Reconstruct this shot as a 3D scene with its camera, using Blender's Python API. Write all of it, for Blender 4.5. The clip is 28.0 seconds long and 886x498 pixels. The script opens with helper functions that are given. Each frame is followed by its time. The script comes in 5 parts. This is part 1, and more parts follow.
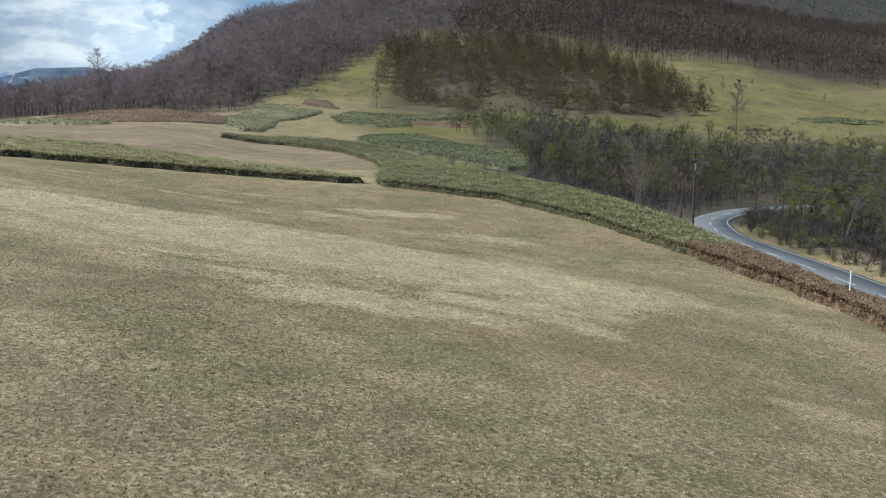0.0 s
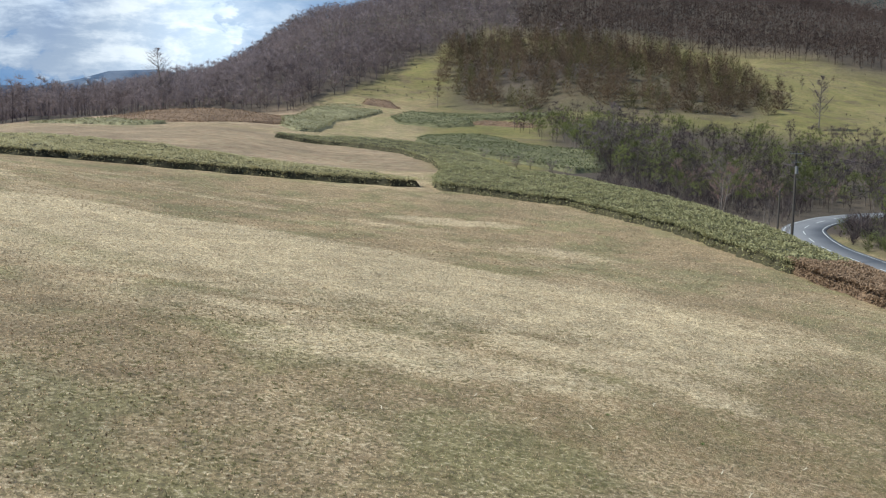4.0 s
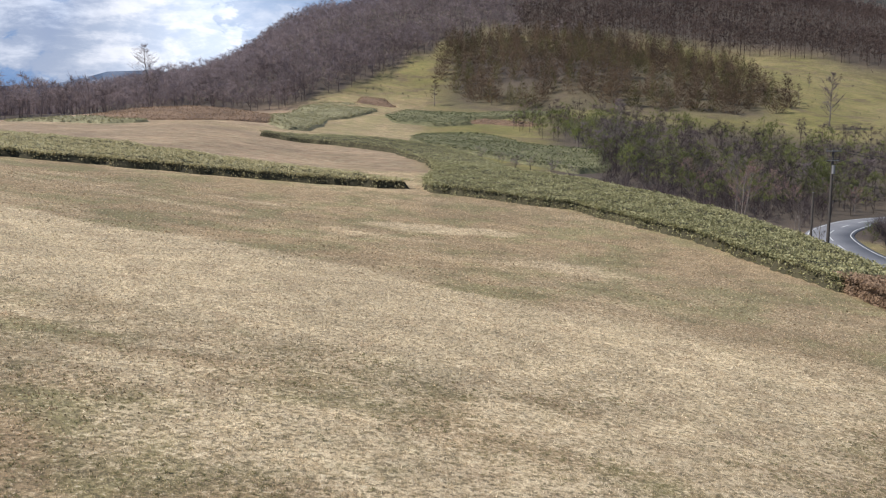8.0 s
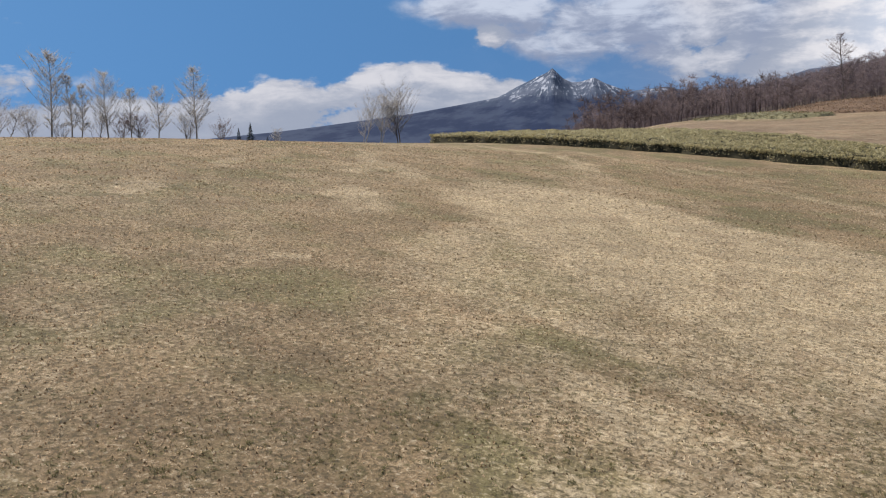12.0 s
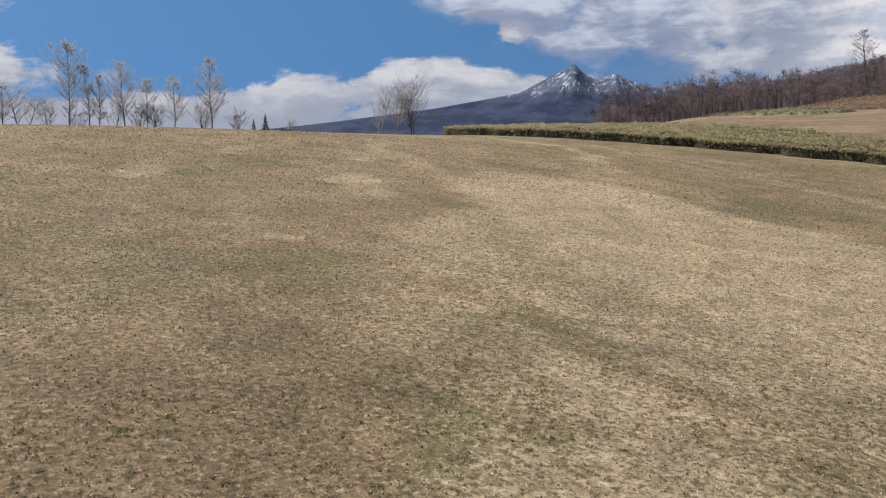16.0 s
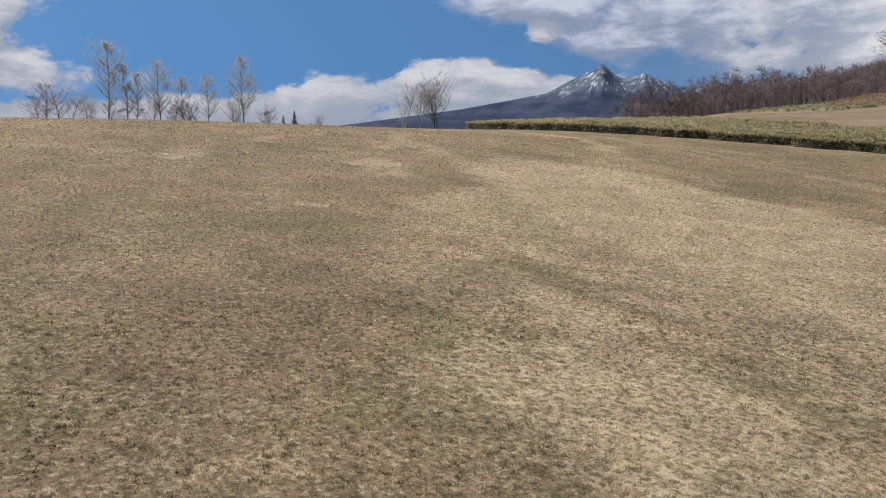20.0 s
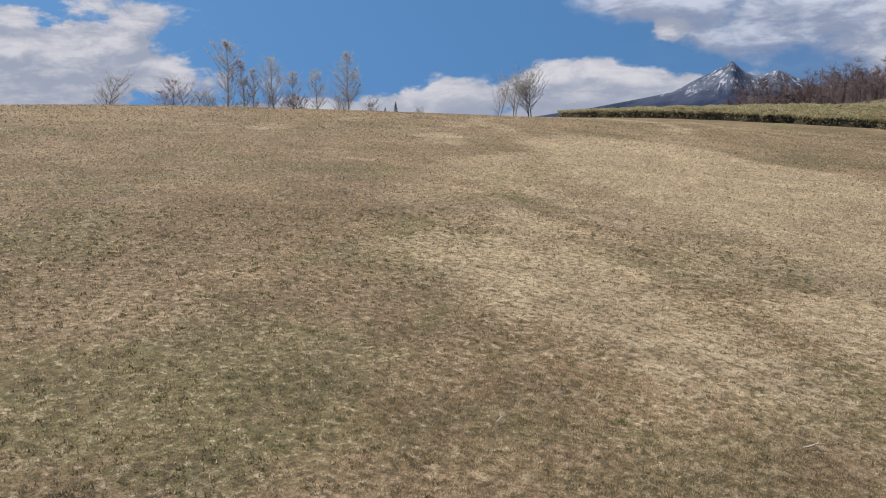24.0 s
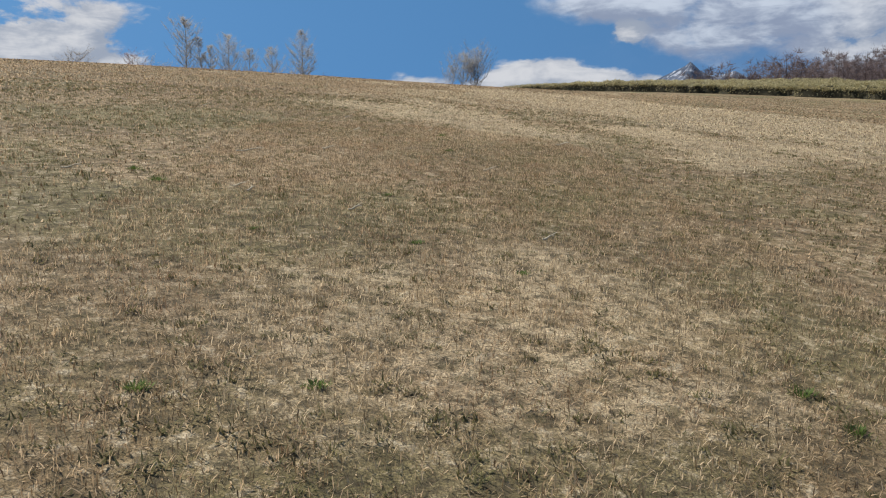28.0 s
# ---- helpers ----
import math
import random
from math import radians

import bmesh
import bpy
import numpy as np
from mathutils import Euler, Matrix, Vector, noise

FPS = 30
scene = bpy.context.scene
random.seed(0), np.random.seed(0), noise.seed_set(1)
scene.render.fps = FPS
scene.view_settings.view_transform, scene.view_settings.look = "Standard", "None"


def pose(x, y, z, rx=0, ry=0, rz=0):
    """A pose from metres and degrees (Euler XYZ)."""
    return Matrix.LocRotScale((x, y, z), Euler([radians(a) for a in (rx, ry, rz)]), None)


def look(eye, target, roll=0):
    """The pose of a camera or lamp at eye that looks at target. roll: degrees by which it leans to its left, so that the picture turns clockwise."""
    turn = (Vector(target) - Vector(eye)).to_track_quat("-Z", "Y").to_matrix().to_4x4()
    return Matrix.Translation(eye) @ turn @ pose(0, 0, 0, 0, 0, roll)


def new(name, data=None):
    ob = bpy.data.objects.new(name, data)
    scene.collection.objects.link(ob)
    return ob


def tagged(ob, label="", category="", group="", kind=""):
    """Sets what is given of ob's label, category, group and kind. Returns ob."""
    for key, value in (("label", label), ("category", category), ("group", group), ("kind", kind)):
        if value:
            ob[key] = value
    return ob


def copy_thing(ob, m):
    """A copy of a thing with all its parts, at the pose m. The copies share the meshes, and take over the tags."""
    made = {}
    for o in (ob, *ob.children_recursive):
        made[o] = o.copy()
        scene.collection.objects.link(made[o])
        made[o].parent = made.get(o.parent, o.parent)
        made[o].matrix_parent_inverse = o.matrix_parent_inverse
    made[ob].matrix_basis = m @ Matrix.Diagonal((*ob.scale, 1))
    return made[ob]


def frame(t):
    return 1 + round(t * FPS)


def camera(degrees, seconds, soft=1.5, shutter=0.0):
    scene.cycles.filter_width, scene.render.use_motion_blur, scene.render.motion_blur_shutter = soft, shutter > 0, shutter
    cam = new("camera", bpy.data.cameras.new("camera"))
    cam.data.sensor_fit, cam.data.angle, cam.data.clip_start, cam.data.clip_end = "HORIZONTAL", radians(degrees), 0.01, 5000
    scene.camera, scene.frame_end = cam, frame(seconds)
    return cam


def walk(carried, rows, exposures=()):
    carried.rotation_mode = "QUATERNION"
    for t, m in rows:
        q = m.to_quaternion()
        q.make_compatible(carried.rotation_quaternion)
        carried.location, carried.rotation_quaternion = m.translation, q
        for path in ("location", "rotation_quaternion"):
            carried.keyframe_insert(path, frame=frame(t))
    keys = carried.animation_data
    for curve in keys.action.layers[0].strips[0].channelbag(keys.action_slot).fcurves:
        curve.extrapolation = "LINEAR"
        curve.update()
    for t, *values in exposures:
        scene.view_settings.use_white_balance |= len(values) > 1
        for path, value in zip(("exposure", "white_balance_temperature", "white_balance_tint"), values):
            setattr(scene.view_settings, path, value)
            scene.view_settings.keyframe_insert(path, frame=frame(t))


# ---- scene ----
cam = camera(54.4, 28.0, soft=1.15)
METRES, EYE, TILT, LEAN, TURN = 60.0, 8.0, -7.5, 0.0, 0.0
ROWS = [
    (0.0, 0.0, 0.0, 0.0, 0.0, 0.0, -0.0),
    (0.5, 0.0054, 0.024, 0.004, 1.01, -0.0, -0.18),
    (1.0, 0.0096, 0.0461, 0.0076, 2.47, 0.02, -0.39),
    (1.5, 0.0103, 0.0686, 0.01, 4.32, 0.04, -0.56),
    (2.0, 0.0084, 0.0908, 0.0118, 4.57, 0.04, -0.59),
    (2.5, 0.006, 0.1146, 0.0143, 4.78, 0.01, -0.62),
    (3.0, 0.0019, 0.1424, 0.0169, 4.83, 0.03, -0.62),
    (3.5, -0.0006, 0.1687, 0.0193, 4.35, 0.02, -0.6),
    (5.5, 0.0002, 0.2707, 0.0297, 3.92, 0.07, -0.51),
    (6.0, 0.003, 0.2946, 0.0319, 3.89, 0.06, -0.51),
    (6.5, 0.0043, 0.3182, 0.0339, 3.98, 0.1, -0.49),
    (7.0, 0.0047, 0.3409, 0.0359, 4.03, 0.08, -0.46),
    (7.5, 0.0045, 0.3653, 0.0369, 4.08, 0.1, -0.49),
    (8.0, 0.0034, 0.3912, 0.0384, 4.09, 0.08, -0.51),
    (8.5, 0.0017, 0.4188, 0.0402, 4.09, 0.11, -0.52),
    (9.0, -0.0007, 0.4468, 0.0418, 4.05, 0.14, -0.52),
    (9.5, -0.0033, 0.4731, 0.0435, 4.02, 0.13, -0.48),
    (10.0, -0.0055, 0.4971, 0.0463, 8.39, 0.05, -0.86),
    (10.5, -0.0069, 0.5141, 0.0504, 15.75, -0.13, -1.4),
    (11.0, -0.0058, 0.5256, 0.0519, 23.23, -0.37, -2.09),
    (11.5, -0.0017, 0.536, 0.0517, 36.09, -0.98, -3.13),
    (12.0, 0.0035, 0.5466, 0.0468, 47.8, -1.8, -3.96),
    (12.5, 0.0078, 0.5558, 0.0435, 54.38, -2.35, -4.63),
    (14.5, -0.0092, 0.5377, 0.0376, 51.74, -2.44, -4.39),
    (15.0, -0.0025, 0.5464, 0.0371, 50.88, -2.27, -4.56),
    (15.5, 0.0078, 0.5547, 0.04, 49.99, -2.21, -4.56),
    (16.0, 0.0195, 0.558, 0.04, 49.13, -2.2, -4.54),
    (16.5, 0.0302, 0.5591, 0.0389, 48.29, -2.15, -4.49),
    (17.0, 0.0377, 0.558, 0.0368, 47.65, -2.08, -4.46),
    (17.5, 0.0443, 0.5548, 0.034, 47.56, -2.1, -4.45),
    (18.0, 0.0514, 0.5495, 0.0325, 47.18, -2.08, -4.4),
    (18.5, 0.0593, 0.5427, 0.0311, 47.41, -2.11, -4.39),
    (19.0, 0.0678, 0.535, 0.0284, 48.97, -2.19, -4.42),
    (19.5, 0.0776, 0.528, 0.0226, 48.73, -2.17, -4.43),
    (20.0, 0.0885, 0.5204, 0.0181, 50.98, -2.3, -4.5),
    (20.5, 0.1004, 0.5147, 0.014, 52.88, -2.46, -4.54),
    (21.0, 0.1153, 0.5127, 0.0124, 57.33, -2.79, -4.62),
    (21.5, 0.1362, 0.5147, 0.012, 60.76, -3.09, -4.79),
    (23.5, 0.2078, 0.5244, -0.0113, 59.53, -2.95, -4.91),
    (24.0, 0.2206, 0.523, -0.0178, 59.03, -2.87, -4.85),
    (24.5, 0.2344, 0.5222, -0.0255, 58.56, -2.81, -4.83),
    (25.0, 0.2489, 0.5208, -0.0347, 58.11, -2.76, -4.79),
    (25.5, 0.2641, 0.5183, -0.046, 57.71, -2.74, -4.75),
    (26.0, 0.2798, 0.5161, -0.0576, 57.64, -2.71, -4.84),
    (26.5, 0.2944, 0.5127, -0.0682, 57.58, -2.68, -4.76),
    (27.0, 0.3101, 0.5093, -0.0796, 57.24, -2.67, -4.78),
    (27.5, 0.3247, 0.5039, -0.0897, 56.92, -2.65, -4.79),
    (28.0, 0.3397, 0.498, -0.0979, 56.59, -2.65, -4.76),
]
walk(cam, [(t, pose(0, 0, EYE, TILT, LEAN, TURN) @ pose(METRES * x, METRES * y, METRES * z, 90 + pitch, roll, yaw)) for t, x, y, z, yaw, pitch, roll in ROWS],
     [(0.0, 0.44, 5900, 0), (3.0, 0.58, 5950, 1), (6.0, 0.68, 6250, 11), (10.0, 0.66, 6350, 13), (11.0, 0.52, 6500, 13), (12.0, 0.38, 6700, 14), (17.0, 0.30, 6750, 14), (26.0, 0.32, 6750, 15), (28.0, 0.33, 6700, 10)])

# ---- world: spring sky with broken cumulus ----
SUN_AZ, SUN_EL = -108.0, 52.0        # degrees, clockwise from +y, above the horizon


class Nodes:
    """Small builder for node trees."""

    def __init__(self, tree):
        self.tree = tree
        tree.nodes.clear()

    def add(self, kind, **props):
        n = self.tree.nodes.new(kind)
        for k, v in props.items():
            if k == "operation":
                n.operation = v
            elif k == "blend_type":
                n.blend_type = v
            elif k == "data_type":
                n.data_type = v
            elif k == "sky_type":
                n.sky_type = v
            elif k == "attribute_name":
                n.attribute_name = v
            elif k == "feature":
                n.feature = v
        return n

    def link(self, a, b):
        self.tree.links.new(a, b)

    def put(self, socket, v):
        if isinstance(v, bpy.types.NodeSocket):
            self.link(v, socket)
        else:
            socket.default_value = v

    def math(self, op, a, b=0.0, c=0.0):
        n = self.add("ShaderNodeMath", operation=op)
        for s, v in zip(n.inputs, (a, b, c)):
            self.put(s, v)
        return n.outputs[0]

    def noise(self, vec, scale, detail=4.0, rough=0.55, distort=0.0):
        n = self.add("ShaderNodeTexNoise")
        if vec is not None:
            self.link(vec, n.inputs["Vector"])
        n.inputs["Scale"].default_value = scale
        n.inputs["Detail"].default_value = detail
        n.inputs["Roughness"].default_value = rough
        n.inputs["Distortion"].default_value = distort
        return n.outputs["Fac"]

    def ramp(self, v, lo, hi, a=0.0, b=1.0):
        n = self.add("ShaderNodeMapRange")
        n.interpolation_type = "SMOOTHSTEP"
        for k, x in zip(("Value", "From Min", "From Max", "To Min", "To Max"), (v, lo, hi, a, b)):
            self.put(n.inputs[k], x)
        return n.outputs[0]

    def mix(self, fac, a, b, how="MIX"):
        n = self.add("ShaderNodeMix", data_type="RGBA", blend_type=how)
        self.put(n.inputs[0], fac)
        for s, v in ((n.inputs[6], a), (n.inputs[7], b)):
            self.put(s, v if isinstance(v, bpy.types.NodeSocket) else (*v, 1.0))
        return n.outputs[2]

    def scaled(self, vec, sx, sy, sz):
        n = self.add("ShaderNodeMapping")
        self.link(vec, n.inputs["Vector"])
        n.inputs["Scale"].default_value = (sx, sy, sz)
        return n.outputs[0]


world = bpy.data.worlds.new("spring_sky")
scene.world = world
world.use_nodes = True
N = Nodes(world.node_tree)
way = N.add("ShaderNodeTexCoord").outputs["Generated"]
sep = N.add("ShaderNodeSeparateXYZ")
N.link(way, sep.inputs[0])
dx, dy, dz = sep.outputs
azim = N.math("MULTIPLY", N.math("ARCTAN2", dx, dy), 57.29578)
elev = N.math("MULTIPLY", N.math("ARCSINE", dz), 57.29578)
sky = N.add("ShaderNodeTexSky", sky_type="NISHITA")
sky.sun_disc = False
sky.sun_elevation, sky.sun_rotation = radians(SUN_EL), radians(SUN_AZ)
sky.air_density, sky.dust_density, sky.ozone_density = 1.0, 0.1, 1.2
lift = N.add("ShaderNodeVectorMath", operation="ADD")
N.link(way, lift.inputs[0])
lift.inputs[1].default_value = (0, 0, 0.85)
level = N.add("ShaderNodeVectorMath", operation="NORMALIZE")
N.link(lift.outputs[0], level.inputs[0])
N.link(level.outputs[0], sky.inputs[0])


DECK = ((-34, 7.3, 13.5, 2.9), (-44, 8.6, 6.0, 1.5), (-30, 12, 14, 3))
HEAPS = ((-51, 3.6, 5.5, 2.0), (-59, 2.8, 7.0, 1.7), (-45.5, 2.8, 7.5, 1.9), (-45, 1.8, 16, 1.5), (-64, 1.8, 15, 1.6), (-44.5, 7.0, 1.6, 1.0), (-88, 4.8, 15, 5.5), (-79, 1.6, 11, 2.0),
         (-31, 7.5, 5, 4), (-23, 6.2, 7.5, 5.0), (-22, 4.0, 6.0, 2.4), (-12, 10.2, 4, 1.3))


def bank(a_, e_, az, el, waz, wel):
    """A soft oval of cloud in the sky, 1 at its middle."""
    a = N.math("DIVIDE", N.math("SUBTRACT", a_, az), waz)
    e = N.math("DIVIDE", N.math("SUBTRACT", e_, el), wel)
    return N.math("POWER", 2.718, N.math("MULTIPLY", N.math("ADD", N.math("MULTIPLY", a, a), N.math("MULTIPLY", e, e)), -1.0))


def banks(a_, e_, ovals):
    out = None
    for b in ovals:
        out = bank(a_, e_, *b) if out is None else N.math("MAXIMUM", out, bank(a_, e_, *b))
    return out


def cloud_depth(a_, e_, detail):
    """How thick the cloud stands in a direction, and how far it belongs to the flat deck."""
    comb = N.add("ShaderNodeCombineXYZ")
    N.link(N.math("MULTIPLY", a_, 0.085), comb.inputs[0])
    N.link(N.math("MULTIPLY", e_, 0.15), comb.inputs[1])
    flat = comb.outputs[0]
    puff = N.noise(flat, 2.5, detail, 0.56, 0.2)
    deck, heaps = banks(a_, e_, DECK), banks(a_, e_, HEAPS)
    high = N.math("MULTIPLY", N.ramp(e_, 9.5, 30.0, 0.0, 0.45), N.noise(flat, 0.9, 3.0, 0.5))
    body = N.math("MAXIMUM", deck, heaps)
    rough_ = N.math("ADD", 0.35, N.math("MULTIPLY", body, 1.15))
    lobes = N.math("MULTIPLY", N.math("ABSOLUTE", N.math("SUBTRACT", N.noise(flat, 7.0, 5.0, 0.6, 0.2), 0.5)), 2.0)
    body = N.math("ADD", body, N.math("MULTIPLY", N.math("MULTIPLY", heaps, N.math("SUBTRACT", lobes, 0.22)), 0.5))
    depth = N.math("ADD", N.math("MULTIPLY", body, 0.66), N.math("ADD", N.math("MULTIPLY", N.math("SUBTRACT", puff, 0.5), rough_), high))
    return depth, N.math("SUBTRACT", deck, heaps), puff, flat


cover, flatness, puff, flat = cloud_depth(azim, elev, 7.0)
toward, _f, _p, _q = cloud_depth(N.math("ADD", azim, -0.7), N.math("ADD", elev, 1.0), 7.0)
veil = N.math("MULTIPLY", bank(azim, elev, -21, 6.5, 13.0, 7.5), N.ramp(puff, 0.3, 0.7, 0.72, 0.96))
mask = N.math("MAXIMUM", N.ramp(cover, 0.21, N.ramp(flatness, -0.3, 0.3, 0.33, 0.50)), veil)
# bright where the cloud thins towards the sun, grey below
lit = N.math("ADD", 0.34, N.math("MULTIPLY", N.math("SUBTRACT", cover, toward), 1.5))
billow = N.ramp(N.noise(N.scaled(flat, 1.0, 1.8, 1.0), 3.2, 7.0, 0.62, 0.4), 0.34, 0.66, -0.30, 0.28)
white = N.math("MULTIPLY", N.math("ADD", lit, billow), N.ramp(elev, 1.2, 5.2, 0.25, 1.0))
near_hill = N.ramp(azim, -28, -18)
bright = N.mix(N.ramp(white, -0.05, 1.0), N.mix(near_hill, (0.33, 0.39, 0.50), (0.62, 0.71, 0.84)), N.mix(near_hill, (0.65, 0.68, 0.74), (1.0, 1.01, 1.02)))
dull = N.mix(N.ramp(white, -0.02, 0.95), (0.265, 0.330, 0.470), (0.55, 0.635, 0.77))
cloud = N.mix(N.ramp(flatness, -0.35, 0.35), bright, dull)
bg_sky, bg_cloud = N.add("ShaderNodeBackground"), N.add("ShaderNodeBackground")
N.link(N.mix(1.0, sky.outputs[0], (0.62, 1.06, 1.22), "MULTIPLY"), bg_sky.inputs[0])
bg_sky.inputs[1].default_value = 0.082
N.link(cloud, bg_cloud.inputs[0])
bg_cloud.inputs[1].default_value = 0.78
both = N.add("ShaderNodeMixShader")
N.link(mask, both.inputs[0])
N.link(bg_sky.outputs[0], both.inputs[1])
N.link(bg_cloud.outputs[0], both.inputs[2])
N.link(both.outputs[0], N.add("ShaderNodeOutputWorld").inputs[0])

lamp = bpy.data.lights.new("sun", "SUN")
lamp.energy, lamp.angle, lamp.color = 4.9, radians(0.6), (1.0, 0.95, 0.87)
sun = new("sun", lamp)
_a, _e = radians(SUN_AZ), radians(SUN_EL)
sun.matrix_world = look((0, 0, 300), (-math.sin(_a) * math.cos(_e), -math.cos(_a) * math.cos(_e), 300 - math.sin(_e)))


# ---- materials ----
def material(name, rough=0.9):
    m = bpy.data.materials.new(name)
    m.use_nodes = True
    n = Nodes(m.node_tree)
    bsdf = n.add("ShaderNodeBsdfPrincipled")
    n.out = n.add("ShaderNodeOutputMaterial")
    n.link(bsdf.outputs[0], n.out.inputs[0])
    bsdf.inputs["Roughness"].default_value = rough
    bsdf.inputs["Specular IOR Level"].default_value = 0.25
    place = n.add("ShaderNodeNewGeometry")
    return m, n, bsdf, place


def bump(n, bsdf, height, strength, distance):
    b = n.add("ShaderNodeBump")
    b.inputs["Strength"].default_value, b.inputs["Distance"].default_value = strength, distance
    n.link(height, b.inputs["Height"])
    n.link(b.outputs[0], bsdf.inputs["Normal"])


def shine_through(n, bsdf, colour, share):
    """Thin twigs, leaves and blades pass part of the light on."""
    thin = n.add("ShaderNodeBsdfTranslucent")
    n.put(thin.inputs["Color"], colour)
    mixed = n.add("ShaderNodeMixShader")
    mixed.inputs[0].default_value = share
    n.link(bsdf.outputs[0], mixed.inputs[1])
    n.link(thin.outputs[0], mixed.inputs[2])
    n.link(mixed.outputs[0], n.out.inputs[0])


def speckled(name, low, high, scale, rough=0.9, relief=0.0, island=0.35, thin=0.0):
    """Two base colours mixed by grain, a broad stain and chance from piece to piece."""
    m, n, bsdf, g = material(name, rough)
    grain = n.noise(g.outputs["Position"], scale, 5.0, 0.6)
    stain = n.noise(g.outputs["Position"], scale * 0.07, 3.0, 0.5)
    f = n.math("ADD", n.math("MULTIPLY", grain, 0.55), n.math("MULTIPLY", stain, 0.45))
    f = n.ramp(f, 0.32, 0.68)
    f = n.math("ADD", n.math("MULTIPLY", f, 1.0 - island), n.math("MULTIPLY", g.outputs["Random Per Island"], island))
    f = n.math("ADD", f, n.add("ShaderNodeAttribute", attribute_name="tone").outputs["Fac"])
    col = n.mix(f, low, high)
    n.link(col, bsdf.inputs["Base Color"])
    if thin:
        shine_through(n, bsdf, col, thin)
    if relief:
        bump(n, bsdf, grain, 0.6, relief)
    return m


def ground_material():
    m, n, bsdf, g = material("meadow_turf", 0.95)
    pos = g.outputs["Position"]
    dry = n.add("ShaderNodeAttribute", attribute_name="dry").outputs["Fac"]
    wild = n.add("ShaderNodeAttribute", attribute_name="wild").outputs["Fac"]
    lush = n.add("ShaderNodeAttribute", attribute_name="lush").outputs["Fac"]
    litter = n.add("ShaderNodeAttribute", attribute_name="litter").outputs["Fac"]
    fibre = n.noise(pos, 64.0, 4.0, 0.75, 0.6)
    fine = n.math("ADD", n.math("MULTIPLY", n.noise(pos, 6.0, 4.0, 0.75), 0.75), n.math("MULTIPLY", n.noise(pos, 17.0, 4.0, 0.75), 0.25))
    clump = n.noise(pos, 2.6, 5.0, 0.65)
    patch = n.noise(pos, 0.16, 4.0, 0.6, 0.4)
    d = n.math("ADD", dry, n.math("MULTIPLY", n.math("SUBTRACT", clump, 0.5), 0.62))
    d = n.math("ADD", d, n.math("MULTIPLY", n.math("SUBTRACT", patch, 0.5), 0.5))
    d = n.math("ADD", d, n.math("MULTIPLY", n.math("SUBTRACT", fine, 0.5), 0.9))
    d = n.ramp(d, 0.20, 0.84)
    green = n.mix(n.ramp(patch, 0.38, 0.56), (0.215, 0.184, 0.076), (0.305, 0.208, 0.110))
    straw = n.mix(n.ramp(clump, 0.3, 0.7), (0.405, 0.296, 0.160), (0.70, 0.556, 0.352))
    col = n.mix(d, green, straw)
    col = n.mix(n.ramp(n.noise(pos, 0.42, 5.0, 0.65, 0.5), 0.52, 0.66, 0.0, 0.34), col, (0.300, 0.185, 0.102))
    col = n.mix(n.ramp(n.noise(pos, 0.30, 5.0, 0.65, 0.8), 0.57, 0.70, 0.0, 0.26), col, (0.165, 0.165, 0.058))
    # dark grain paints the small shadows between tufts and blades into the turf
    col = n.mix(n.ramp(fine, 0.40, 0.52, 0.85, 0.0), col, (0.088, 0.070, 0.038))
    col = n.mix(n.ramp(fine, 0.53, 0.64, 0.0, 0.7), col, (0.74, 0.62, 0.43))
    col = n.mix(n.ramp(fibre, 0.38, 0.60, 0.75, 0.0), col, (0.080, 0.064, 0.038))
    col = n.mix(n.ramp(fibre, 0.60, 0.72, 0.0, 0.35), col, (0.62, 0.52, 0.36))
    # small dark rounded tufts dotted over the mat
    dots = n.add("ShaderNodeTexVoronoi")
    warp = n.add("ShaderNodeVectorMath", operation="ADD")
    n.link(pos, warp.inputs[0])
    n.link(n.scaled(n.add("ShaderNodeTexNoise").outputs["Color"], 0.1, 0.1, 0.1), warp.inputs[1])
    n.link(warp.outputs[0], dots.inputs["Vector"])
    dots.inputs["Scale"].default_value = 3.7
    tuft = n.ramp(n.math("ADD", dots.outputs["Distance"], n.math("MULTIPLY", n.math("SUBTRACT", fibre, 0.5), 0.5)), 0.16, 0.36, 1.0, 0.0)
    tuft = n.math("MULTIPLY", tuft, n.math("MULTIPLY", n.ramp(dry, 0.30, 0.75, 0.85, 0.55), n.ramp(clump, 0.35, 0.6, 0.35, 1.0)))
    col = n.mix(tuft, col, (0.098, 0.080, 0.034))
    rust = n.mix(n.ramp(n.noise(n.scaled(pos, 1.0, 2.2, 1.0), 0.11, 6.0, 0.7), 0.36, 0.62), (0.095, 0.054, 0.033), (0.245, 0.158, 0.098))
    rust = n.mix(n.ramp(n.math("ADD", n.math("MULTIPLY", clump, 0.5), n.math("MULTIPLY", n.noise(pos, 0.6, 5.0, 0.7), 0.5)), 0.42, 0.60), rust, (0.245, 0.195, 0.128))
    col = n.mix(wild, col, rust)
    yellow = n.mix(n.ramp(clump, 0.3, 0.7), (0.070, 0.066, 0.020), (0.150, 0.130, 0.042))
    yellow = n.mix(n.ramp(patch, 0.45, 0.62), yellow, (0.125, 0.104, 0.036))
    yellow = n.mix(n.ramp(n.noise(pos, 0.06, 6.0, 0.7, 0.6), 0.50, 0.62, 0.0, 0.8), yellow, (0.075, 0.056, 0.030))
    col = n.mix(lush, col, yellow)
    # leaf litter below the trees, its colour darkened to hold the woodland shade
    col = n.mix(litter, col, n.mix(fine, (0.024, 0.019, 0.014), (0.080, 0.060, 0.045)))
